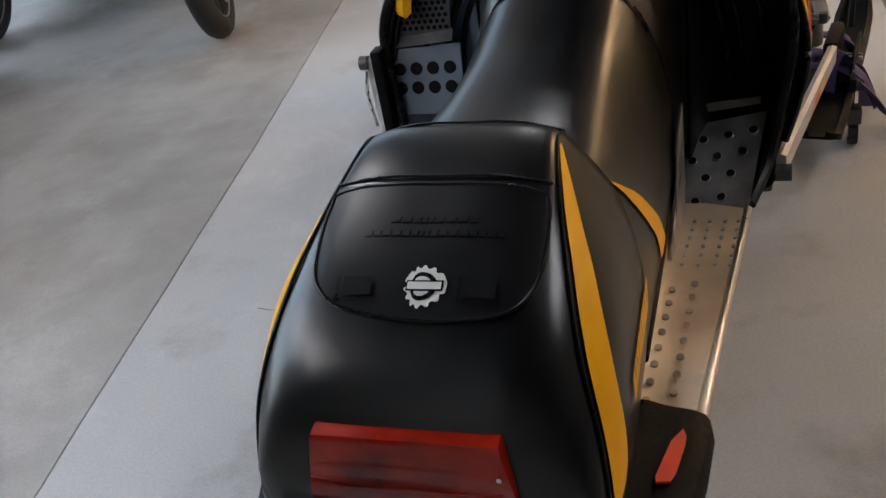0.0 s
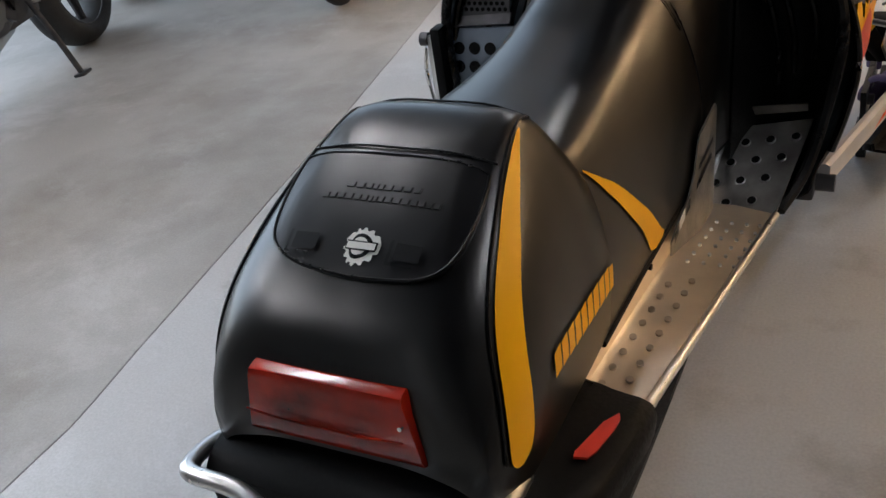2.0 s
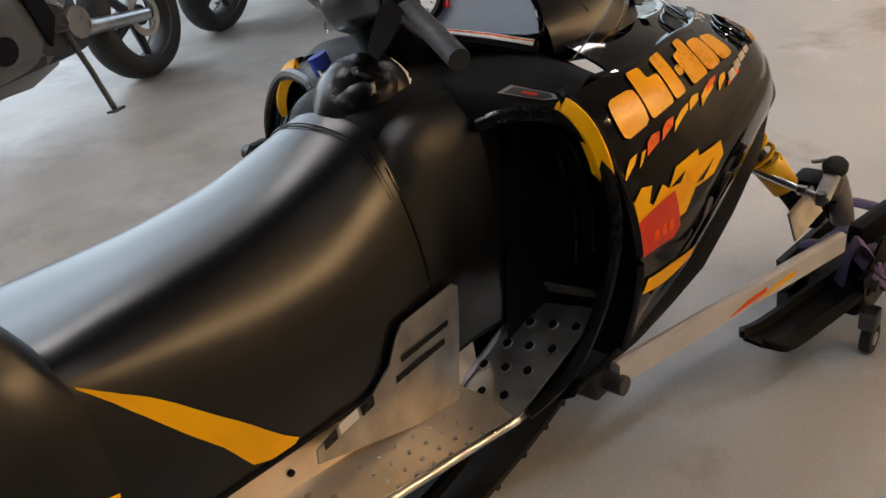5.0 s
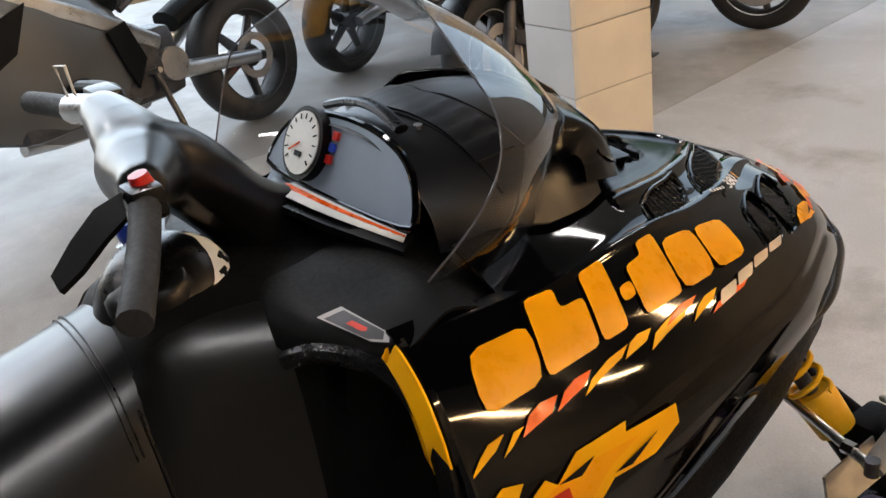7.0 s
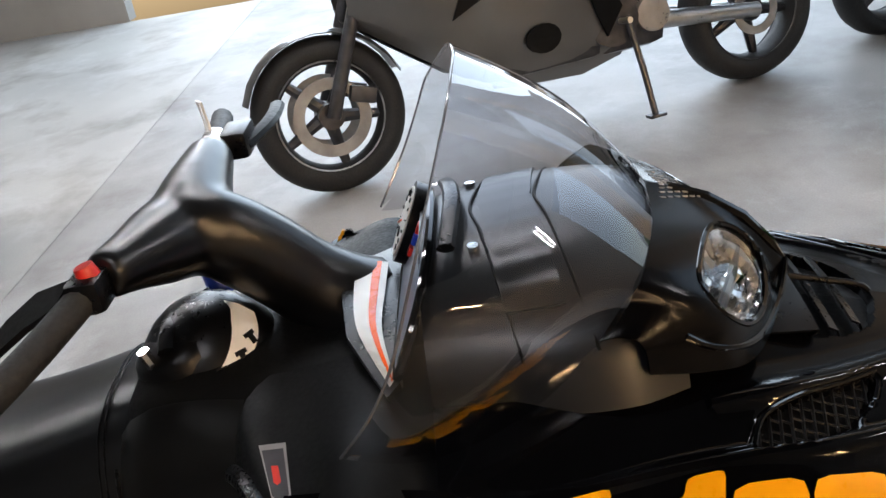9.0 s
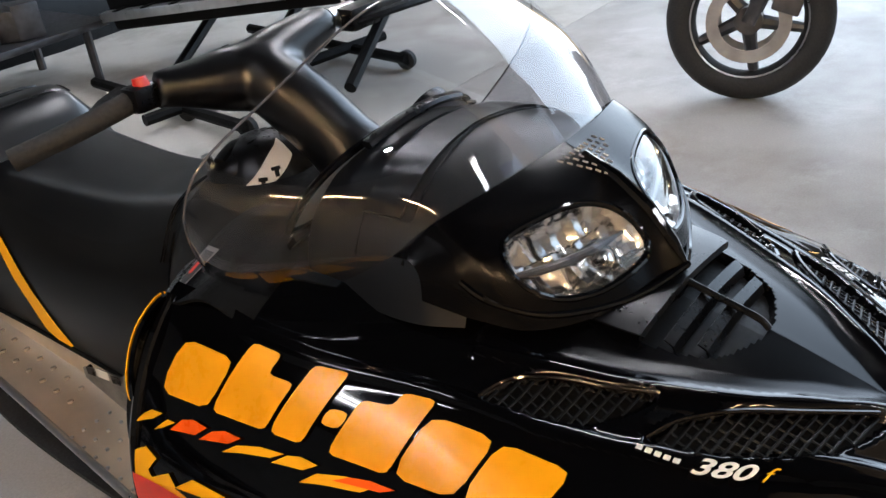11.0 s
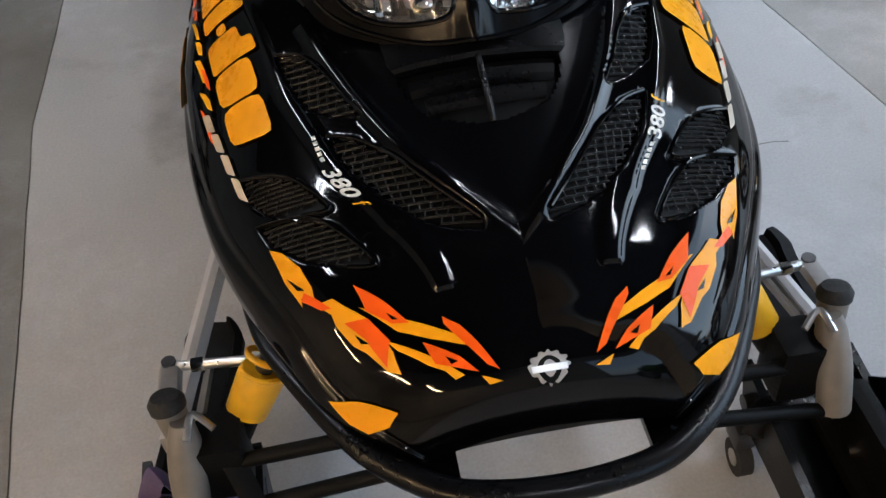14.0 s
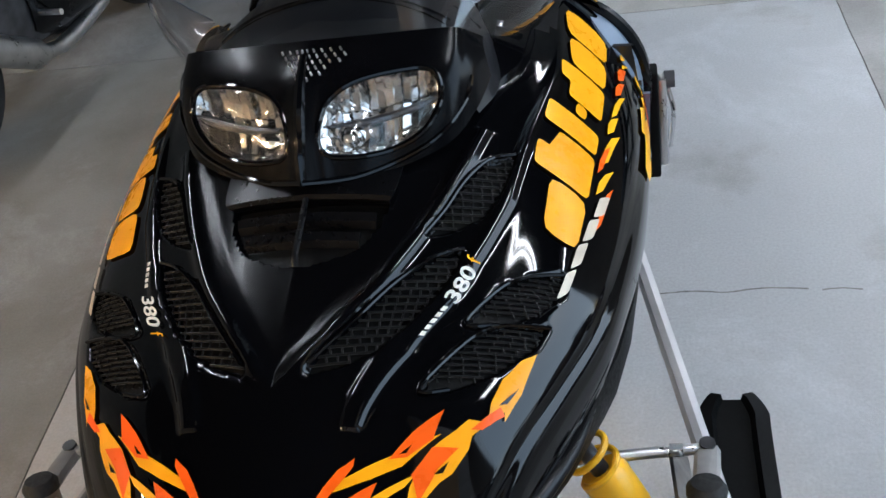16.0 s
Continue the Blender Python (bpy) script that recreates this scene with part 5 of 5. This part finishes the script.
for a, z in ((58, .930), (42, .918), (24, .908)):
    at = dome_at(a, z, .002)
    up = (dome_at(a, z + .006, .002) - at).normalized()
    m = Matrix((Vector((-math.sin(radians(a)), math.cos(radians(a)), 0)), up, Vector((math.cos(radians(a)), math.sin(radians(a)), .7)).normalized())).transposed().to_4x4()
    for dx, dy, w, h in ((0, .004, .015, .006), (0, -.004, .007, .012)):
        part("label_mark", box(Matrix.Translation(at) @ m @ Matrix.Translation((dx, dy, 0)), w, h, .003), MATTBLACK, cp, smooth=False)
part("ignition_key", tube([(.075, 1.35, .925), (.08, 1.345, .952)], .008, 8), CHROME, sled)
part("choke_knob", disc((-.10, 1.40, .945), (-.3, -.2, 1), .02, .035, 14), BLUE, sled, "blue pull knob")
part("choke_knob", disc((-.07, 1.385, .935), (-.2, -.3, 1), .014, .03, 14), CHROME, sled)
# ---- front suspension ----
for side in (1, -1):
    def S(x, y, z):
        return Vector((x * side, y, z))
    # trailing arm: flat pale bar with a folded lip
    arm = bmesh.new()
    a, b = S(.416, 1.53, .35), S(.568, 2.28, .305)
    d = (b - a).normalized()
    n = d.cross(Vector((0, 0, 1))).normalized()
    u = n.cross(d)
    rows = []
    for k in range(2):
        p = a if k == 0 else b
        rows.append([p + u * .022 - n * .012 * side, p + u * .026, p + u * .022 + n * .012 * side, p - u * .022 + n * .012 * side, p - u * .026, p - u * .022 - n * .012 * side])
    vs = grid_into(arm, rows, wrap=True)
    arm.faces.new(vs[0])
    arm.faces.new(vs[1])
    ta = part("trailing_arm", arm, mat("pale_grey_paint", (.58, .56, .55), .4, .2, vary=.1, scale=9, bump=.05) if side > 0 else bpy.data.materials["pale_grey_paint"], sled, "pale grey trailing arm with a flame decal", smooth=False)
    out = n * side * (1 if (n * side).x * side > 0 else -1)
    for t0, t1, m in ((.42, .60, ORANGE), (.55, .74, YELLOW)):
        q = bmesh.new()
        p0, p1 = a.lerp(b, t0), a.lerp(b, t1)
        q.faces.new([q.verts.new(p + out * .0135) for p in (p0 - u * .016, p1 - u * .004, p1 + u * .010, p0.lerp(p1, .5) + u * .002)])
        part("arm_decal", q, m, ta, smooth=False)
    part("pivot", disc(S(.415, 1.525, .333), (1, 0, 0), .02, .05, 16), DARKMETAL, ta)
    part("pivot_bracket", block(min(.33 * side, .40 * side), max(.33 * side, .40 * side), 1.49, 1.57, .30, .36, .01), DARKMETAL, sled)
    # upright: a broad casting with a capped steering post beside it
    up = part("spindle", tube([S(.506, 2.358, .462), S(.514, 2.385, .39), S(.521, 2.405, .33), S(.524, 2.415, .29)], [.018, .025, .029, .030, .029, .028, .028, .028], 16, 8), SPINDLEPAINT, sled, "beige-grey steel ski spindle")
    part("steering_post", tube([S(.527, 2.326, .470), S(.523, 2.337, .44), S(.517, 2.35, .395)], [.025, .024, .020], 16), SPINDLEPAINT, up)
    part("spindle_cap", tube([S(.527, 2.328, .462), S(.528, 2.324, .474), S(.528, 2.321, .484), S(.528, 2.320, .487)], [.028, .029, .022, .008], 20), RUBBER, up, "black rubber cap")
    part("steering_arm", tube([S(.526, 2.325, .455), S(.531, 2.28, .447), S(.536, 2.222, .432)], .013, 8, 8, 1.5), GREYSTEEL, up)
    part("ball_joint", disc(S(.536, 2.222, .436), (0, 0, 1), .012, .028, 12), DARKMETAL, up)
    part("knuckle", block(min(.425 * side, .50 * side), max(.425 * side, .50 * side), 2.315, 2.40, .30, .425, .015), MATTBLACK, up, "black knuckle between the control arms")
    part("pinch_bolt", tube([S(.46, 2.372, .452), S(.49, 2.352, .468), S(.50, 2.39, .455)], .006, 8, 12), SILVER, up, "bright bent pinch clip")
    part("arm_bracket", plate([S(.505, 2.17, .345), S(.515, 2.30, .365), S(.485, 2.31, .42), S(.478, 2.19, .40)], .006), ALUDULL, up, "pale folded bracket")
    tr = part("tie_rod", tube([S(.22, 2.29, .475), S(.536, 2.222, .436)], .0085, 10), SILVER, sled, "bright steel tie rod")
    part("lock_nut", disc(S(.49, 2.232, .442), (1, 0, 0), .012, .02, 6), CHROME, tr, smooth=False)
    for y0, z0, y1, z1 in ((2.42, .44, 2.375, .36), (2.47, .41, 2.415, .285)):
        part("control_arm", tube([S(.18, y0, z0), S(.525, y1, z1)], .0125, 10), MATTBLACK, sled, "black control arm")
    # coil-over shock
    p0, p1 = S(.30, 2.25, .60), S(.475, 2.335, .315)
    sh = part("shock_absorber", tube([p0, p1], .014, 12), DARKMETAL, sled, "coil-over shock absorber with yellow spring")
    ax = (p1 - p0).normalized()
    e1 = ax.cross(Vector((0, 1, 0))).normalized()
    e2 = ax.cross(e1)
    turns = 5.0
    coil = [p0.lerp(p1, .04 + .44 * i / 130) + (e1 * math.cos(turns * 2 * math.pi * i / 130) + e2 * math.sin(turns * 2 * math.pi * i / 130)) * .033 for i in range(131)]
    part("spring", tube(coil, .0055, 8), YELLOWPAINT, sh, "yellow coil spring")
    part("spring_cup", tube([p0.lerp(p1, .46), p0.lerp(p1, .50), p0.lerp(p1, .69), p0.lerp(p1, .71)], [.034, .038, .034, .02], 18), YELLOWPAINT, sh, "yellow spring cup")
    part("shock_bush", tube([p0.lerp(p1, .71), p1], .026, 12), MATTBLACK, sh)
    # ski; the one by the purple straps is steered with its rear end inwards
    turned = Matrix.Translation((.56, 2.42, 0)) @ Matrix.Rotation(radians(-10), 4, "Z") @ Matrix.Translation((-.56, -2.42, 0)) if side > 0 else Matrix()

    def steer(bm):
        bm.transform(turned)
        return bm
    prof = curve([(.0, 1.93, .20), (.0, 1.99, .175), (.0, 2.10, .165), (.0, 2.40, .16), (.0, 2.65, .165), (.0, 2.82, .20), (.0, 2.95, .29)], 36)
    bm = bmesh.new()
    rows = []
    for i, p in enumerate(prof):
        w = .058 * min(1, .55 + i * .12) * (1 if i < 30 else 1 - .08 * (i - 29))
        cx = .60
        rows.append([Vector(((cx + x) * side, p.y, p.z + dz)) for x, dz in ((-w, .012), (-w, .03), (-w * .72, .034), (-w * .6, .018), (w * .6, .018), (w * .72, .034), (w, .03), (w, .012))])
    grid_into(bm, rows)
    ski = part("ski", steer(thicken(bm, .008)), MATTBLACK, sled, "black plastic ski with raised edges")
    part("ski_saddle", steer(block(min(.555 * side, .60 * side), max(.555 * side, .60 * side), 2.37, 2.56, .18, .305, .02)), MATTBLACK, ski)
    part("ski_plate", steer(plate([S(.645, 2.30, .20), S(.645, 2.62, .20), S(.645, 2.56, .27), S(.645, 2.38, .29)], .006)), MATTBLACK, ski)
    part("ski_bolt", steer(disc(S(.60, 2.46, .225), (1, 0, 0), .012, .12, 12)), CHROME, ski)
    part("ski_handle", steer(tube([S(.60, 2.92, .30), S(.60, 2.90, .36), S(.60, 2.78, .33), S(.60, 2.72, .22)], .010, 8, 24)), MATTBLACK, ski)


def ski_dolly(side, straps, label):
    x = .54 * side
    t = thing("ski_dolly", (x, 2.46, 0), label, "dolly", "dollies under the skis")
    part("deck", block(x - .085, x + .085, 2.26, 2.68, .125, .15, .008), MATTBLACK, t)
    for dx in (-.095, .095):
        part("side_rail", plate([(x + dx, 2.25, .235), (x + dx, 2.29, .115), (x + dx, 2.70, .115), (x + dx, 2.70, .19)], .016), SATINBLACK, t)
        part("rail_bolt", disc((x + dx, 2.31, .19), (1, 0, 0), .016, .035, 12), DARKMETAL, t)
    for y in (2.36, 2.62):
        part("cross_strap", tube([(x - .105, y, .16), (x - .09, y + .01, .225), (x, y, .235), (x + .09, y - .01, .225), (x + .105, y, .16)], .008, 8, 24, 3.0), straps, t)
    for dx, y in ((-.10, 2.31), (.10, 2.31), (-.10, 2.64), (.10, 2.64)):
        c = part("caster", block(x + dx - .02, x + dx + .02, y - .025, y + .025, .075, .125, .006), DARKMETAL, t)
        part("caster_wheel", disc((x + dx, y + .012, .038), (1, 0, 0), .038, .026, 22), RUBBER, c)
        part("caster_hub", disc((x + dx, y + .012, .038), (1, 0, 0), .017, .030, 14), SILVER, c)
    return t


ski_dolly(1, PURPLE, "black ski dolly with purple straps and swivel casters")
ski_dolly(-1, SATINBLACK, "black ski dolly with black straps and casters")
hanging = thing("strap_bundle", (.62, 2.40, .0), "loose purple webbing strap heaped round the spindle", "strap")
for pts in ([(.555, 2.30, .14), (.57, 2.315, .22), (.59, 2.325, .292), (.612, 2.345, .25), (.622, 2.375, .17), (.60, 2.42, .13)],
            [(.705, 2.36, .10), (.665, 2.375, .185), (.60, 2.405, .235), (.545, 2.43, .25), (.49, 2.42, .225), (.45, 2.38, .14)],
            [(.80, 2.42, .012), (.74, 2.385, .06), (.69, 2.355, .14), (.63, 2.335, .215), (.58, 2.36, .25)],
            [(.56, 2.36, .25), (.61, 2.40, .24), (.655, 2.45, .19), (.69, 2.50, .09), (.70, 2.56, .012)],
            [(.51, 2.38, .23), (.53, 2.47, .245), (.56, 2.54, .20), (.57, 2.60, .17)]):
    part("webbing", tube(pts, .005, 8, 30, 5.0), PURPLE, hanging)
part("webbing", tube([(.452, 2.375, .405), (.438, 2.405, .375), (.418, 2.45, .335), (.405, 2.49, .27)], .003, 8, 20, 6.0), MATTBLACK, hanging, "black webbing end")
part("buckle", box(Matrix.Translation((.400, 2.475, .325)) @ Matrix.Rotation(radians(-40), 4, "X"), .034, .040, .010, .003), GREYSTEEL, hanging, "grey strap buckle")


# ---- motorcycles ----
def motorcycle(front, rear, lean, paint, label, k=1.0):
    """A sport motorcycle on its side stand; front and rear are where its wheels stand."""
    f, r = Vector((*front, 0)), Vector((*rear, 0))
    base = (f + r) / 2
    t = thing("motorcycle", base, label, "motorcycle", "parked motorcycles")
    d = (f - r).normalized()
    L = (f - r).length / 2
    m = Matrix.Translation(base) @ Matrix((d, Vector((0, 0, 1)).cross(d), Vector((0, 0, 1)))).transposed().to_4x4() @ Matrix.Rotation(radians(lean), 4, "X")
    R = .30 * k

    def P(x, y, z):
        return m @ Vector((x * k, y * k, z * k))
    ax = (m.to_3x3() @ Vector((0, 1, 0))).normalized()
    for x, w, big in ((L / k, .058, 1), (-L / k, .088, 0)):
        c = P(x, 0, R / k)
        q = Vector((0, 0, 1)).rotation_difference(ax).to_matrix().to_4x4()
        bm = bmesh.new()
        ring = []
        for i in range(48):
            a = 2 * math.pi * i / 48
            o = Matrix.Translation(c) @ q
            ring.append([o @ Vector(((R - .055 * k + .055 * k * math.cos(b)) * math.cos(a), (R - .055 * k + .055 * k * math.cos(b)) * math.sin(a), w * k * math.sin(b))) for b in [2 * math.pi * j / 14 for j in range(14)]])
        grid_into(bm, ring + ring[:1], wrap=True)
        wheel = part("wheel", bm, RUBBER, t, "black road tyre on a dark cast wheel")
        bm = bmesh.new()
        ring = [[o @ Vector((rr * k * math.cos(a), rr * k * math.sin(a), h * k)) for rr, h in ((.205, -w * .8), (.215, -w * .5), (.20, 0), (.215, w * .5), (.205, w * .8))] for a in [2 * math.pi * i / 40 for i in range(41)]]
        grid_into(bm, ring)
        part("rim", thicken(bm, .006), SILVER if big else DARKMETAL, wheel)
        for i in range(5):
            a = 2 * math.pi * i / 5 + .3
            part("spoke", tube([o @ Vector((.03 * k * math.cos(a), .03 * k * math.sin(a), 0)), o @ Vector((.205 * k * math.cos(a + .15), .205 * k * math.sin(a + .15), 0))], [.028 * k, .018 * k], 8), DARKMETAL, wheel)
        part("hub", disc(c, ax, .05 * k, .12 * k, 20), DARKMETAL, wheel)
        for h in (-.075, .075) if big else (.085,):
            ring = bmesh.new()
            grid_into(ring, [[o @ Vector((rr * k * math.cos(a), rr * k * math.sin(a), h * k)) for rr in ((.105, .15) if big else (.07, .105))] for a in [2 * math.pi * i / 40 for i in range(41)]])
            part("brake_disc", thicken(ring, .005), GREYSTEEL, wheel, smooth=False)
        if big:
            for h in (-.10, .10):
                part("fork_leg", tube([c + ax * h * k, P(x - .26, h, .88)], .026 * k, 12), DARKMETAL, t)
                part("caliper", box(Matrix.Translation(P(x - .13, h * .85, .36)) @ q, .06 * k, .10 * k, .05 * k, .01), DARKMETAL, t)
            bm = bmesh.new()
            grid_into(bm, [[c + Vector((0, 0, 0)) + (m.to_3x3() @ Vector((math.cos(a) * rr, h, math.sin(a) * rr))) * k for h in (-.07, -.04, 0, .04, .07) for rr in (.315 + .015 * (1 - (h / .07) ** 2),)] for a in [radians(20 + 14 * i) for i in range(11)]])
            part("front_mudguard", thicken(bm, .004), paint, t)
        else:
            for h in (-.10, .10):
                part("swing_arm", tube([c + ax * h * k, P(-.12, h * .8, .40)], [.03 * k, .045 * k], 10), SILVER, t)
    F = lambda tab: [[P(x, y, z) for y, z in row] for x, row in tab]
    bm = bmesh.new()
    half = [
        (.78, ((0, .86), (.10, .84), (.15, .76), (.13, .66), (.05, .62))),
        (.60, ((0, 1.02), (.16, .97), (.235, .80), (.20, .58), (.10, .48))),
        (.40, ((0, 1.08), (.19, .98), (.26, .72), (.23, .45), (.13, .33))),
        (.15, ((.10, .92), (.20, .84), (.25, .60), (.22, .36), (.10, .24))),
        (-.10, ((.10, .80), (.18, .72), (.21, .52), (.19, .34), (.09, .22))),
        (-.28, ((.10, .62), (.14, .56), (.16, .44), (.15, .34), (.09, .26))),
    ]
    for sgn in (1, -1):
        bm = bmesh.new()
        grid_into(bm, [curve([P(x, y * sgn, z) for y, z in row], 12) for x, row in half])
        fr = part("fairing", thicken(bm, .004), paint, t, "smooth painted side fairing")
        oval = tuple((.10 + .075 * math.cos(i * math.pi / 8), .42 + .055 * math.sin(i * math.pi / 8)) for i in range(16))
        for out in (oval, ((.44, .56), (.34, .74), (.20, .78), (.30, .62)), ((-.10, .60), (-.20, .62), (-.26, .46), (-.18, .36), (-.14, .46))):
            q = bmesh.new()
            q.faces.new([q.verts.new(P(x, (.262 - .16 * max(0, .15 - x) - .05 * abs(z - .62)) * sgn, z)) for x, z in out])
            part("fairing_vent", thicken(q, .012), MATTBLACK, fr, smooth=False)
    bm = bmesh.new()
    grid_into(bm, [curve([P(x, y, z) for y, z in row], 14) for x, row in (
        (.30, ((-.12, .78), (-.15, .86), (0, .98), (.15, .86), (.12, .78))),
        (.10, ((-.14, .76), (-.18, .88), (0, 1.03), (.18, .88), (.14, .76))),
        (-.12, ((-.12, .74), (-.15, .82), (0, .93), (.15, .82), (.12, .74))),
        (-.20, ((-.10, .74), (-.11, .78), (0, .84), (.11, .78), (.10, .74))))])
    part("fuel_tank", thicken(bm, .004), paint, t)
    bm = bmesh.new()
    grid_into(bm, [curve([P(x, y, z) for y, z in row], 12) for x, row in (
        (-.18, ((-.10, .74), (-.12, .80), (0, .83), (.12, .80), (.10, .74))),
        (-.45, ((-.12, .78), (-.13, .83), (0, .85), (.13, .83), (.12, .78))),
        (-.62, ((-.11, .84), (-.12, .90), (0, .93), (.12, .90), (.11, .84))),
        (-.90, ((-.05, .93), (-.06, .97), (0, .99), (.06, .97), (.05, .93))))])
    part("seat", thicken(bm, .01), VINYL, t)
    bm = bmesh.new()
    grid_into(bm, [curve([P(x, y, z) for y, z in row], 12) for x, row in (
        (-.25, ((-.15, .82), (-.16, .74), (-.10, .66), (.10, .66), (.16, .74), (.15, .82))),
        (-.55, ((-.13, .86), (-.14, .80), (-.09, .74), (.09, .74), (.14, .80), (.13, .86))),
        (-.92, ((-.05, .95), (-.06, .91), (-.03, .88), (.03, .88), (.06, .91), (.05, .95))))])
    part("tail_fairing", thicken(bm, .004), paint, t)
    part("engine", box(m @ Matrix.Translation((.08 * k, 0, .46 * k)), .50 * k, .36 * k, .36 * k, .05 * k), DARKMETAL, t)
    part("gearbox", box(m @ Matrix.Translation((-.30 * k, 0, .42 * k)), .34 * k, .30 * k, .30 * k, .06 * k), DARKMETAL, t)
    part("clutch_cover", disc(P(-.22, .17, .42), ax, .11 * k, .04, 28), DARKMETAL, t)
    part("sprocket_cover", disc(P(-.40, .16, .40), ax, .07 * k, .04, 24), SILVER, t)
    part("frame_spar", tube([P(.45, .20, .88), P(.05, .21, .72), P(-.35, .17, .50)], .035 * k, 8, 12, .6), SILVER, t)
    part("sub_frame", tube([P(-.25, .13, .66), P(-.70, .12, .86)], .016 * k, 8), DARKMETAL, t)
    part("rear_hugger", tube([P(-.55, 0, .55), P(-L / k, 0, .66), P(-L / k - .22, 0, .58)], .05 * k, 10, 12, 1.6), MATTBLACK, t)
    part("exhaust", tube([P(.2, -.12, .24), P(-.2, -.14, .22), P(-.55, -.17, .40), P(-.95, -.18, .62)], [.03 * k] * 6 + [.06 * k] * 8, 12, 14), SILVER, t)
    st = part("side_stand", tube([P(-.27, .20, .42), P(-.29, .24, .22), P(-.30, .275, .03)], .013 * k, 8), DARKMETAL, t)
    part("stand_foot", box(m @ Matrix.Translation((-.30 * k, .28 * k, .026 * k)), .07 * k, .05 * k, .012 * k, .003), DARKMETAL, st)
    for h in (-1, 1):
        part("handlebar", tube([P(.50, .10 * h, .93), P(.42, .36 * h, .92)], .014 * k, 8), RUBBER, t)
        part("foot_peg", tube([P(-.25, .16 * h, .40), P(-.25, .27 * h, .41)], .012 * k, 8), SILVER, t)
    part("headlight", disc(P(.80, 0, .80), d, .07 * k, .02, 20), LENS, t)
    bm = bmesh.new()
    grid_into(bm, [curve([P(x, y, z) for y, z in ((-.14, .93 + e), (-.08, 1.03 + e), (0, 1.06 + e), (.08, 1.03 + e), (.14, .93 + e))], 10) for x, e in ((.66, 0), (.52, .06), (.40, .11))])
    part("screen", bm, SCREEN, t)
    return t


motorcycle((-2.80, 1.12), (-3.46, 3.06), 7, SILVERPAINT, "silver sport motorcycle leaning on its side stand", 1.12)
motorcycle((-2.22, 3.70), (-2.75, 5.15), 6, SATINBLACK, "black motorcycle parked beside the column", 1.08)
motorcycle((1.82, -.88), (2.00, .53), 6, SATINBLACK, "black motorcycle parked beyond the snowmobile", 1.0)
motorcycle((-4.3, 5.3), (-3.85, 3.85), 6, GREYSTEEL, "grey motorcycle parked in the row", 1.05)
motorcycle((-2.30, 5.72), (-3.58, 5.25), 5, GREEN, "green motorcycle parked farther back", 1.05)

# ---- behind the tail: lifting bench and clutter ----
lift = thing("motorcycle_lift", (-2.3, -1.2, 0), "black motorcycle lift with a slotted grey ramp and casters", "lift")
m = Matrix.Translation((-2.35, -1.25, .42)) @ Matrix.Rotation(radians(12), 4, "Z") @ Matrix.Rotation(radians(6), 4, "X")
part("deck", box(m @ Matrix.Translation((-.12, 0, .06)), .60, 1.9, .22, .03), MATTBLACK, lift)
part("slotted_rail", box(m @ Matrix.Translation((.24, 0, .05)), .08, 1.85, .05, .008), SILVER, lift, "silver slotted rail")
for i in range(9):
    part("rail_slot", box(m @ Matrix.Translation((.24, -.8 + .2 * i, .078)), .084, .035, .006), MATTBLACK, lift, smooth=False)
for y in (-.6, 0, .6):
    part("cross_leg", tube([m @ Vector((-.35, y, -.05)), m @ Vector((.5, y + .1, -.36))], .03, 8), MATTBLACK, lift)
part("base_rail", tube([(-1.75, -2.1, .06), (-1.60, -.7, .06)], .03, 8), MATTBLACK, lift)
part("base_rail", tube([(-2.8, -2.0, .06), (-2.62, -.6, .06)], .03, 8), MATTBLACK, lift)
part("base_cross", tube([(-2.9, -1.0, .07), (-1.45, -1.25, .07)], .03, 8), MATTBLACK, lift)
for x, y in ((-1.66, -1.2), (-1.62, -.72), (-2.64, -.62), (-2.4, -1.75)):
    part("caster", disc((x, y, .05), (1, .2, 0), .05, .03, 20), RUBBER, lift)
trailer = thing("engine_parts", (-1.3, -2.6, 0), "dark heap of engine parts on a low trolley", "trolley")
part("trolley_top", block(-2.0, -.6, -3.0, -2.2, .30, .34, .01), DARKMETAL, trailer)
for x in (-1.9, -.7):
    for y in (-2.9, -2.3):
        part("trolley_leg", tube([(x, y, 0), (x, y, .30)], .025, 8), DARKMETAL, trailer)
for i in range(9):
    a = random.uniform(-1.85, -.75), random.uniform(-2.9, -2.3)
    h = random.uniform(.08, .22)
    part("engine_lump", box(Matrix.Translation((a[0], a[1], .34 + h / 2)) @ Matrix.Rotation(random.uniform(0, 3), 4, "Z"), random.uniform(.12, .3), random.uniform(.1, .25), h, .02), DARKMETAL, trailer)

# dark covered machine behind the lift
cover_thing = thing("covered_machine", (-2.7, -3.9, 0), "machine under a creased black tarpaulin beside the lift", "tarpaulin")
bm = bmesh.new()
rows = []
for j in range(25):
    v = j / 24
    row = []
    for i in range(49):
        a = 2 * math.pi * i / 48
        r = 1 - .55 * v ** 2.2
        p = Vector((-2.7 + 1.75 * r * abs(math.cos(a)) ** .6 * (1 if math.cos(a) > 0 else -1), -3.9 + .75 * r * abs(math.sin(a)) ** .6 * (1 if math.sin(a) > 0 else -1), .95 * v))
        fold = .05 * noise.noise(Vector((math.cos(a) * 5, math.sin(a) * 5, v * 2))) * (1.2 - v)
        row.append(p + Vector((math.cos(a), math.sin(a), .3 * v)) * fold)
    rows.append(row)
vs = grid_into(bm, rows)
bm.faces.new([v for v in vs[-1][:-1]])
part("tarpaulin", bm, SATINBLACK, cover_thing)
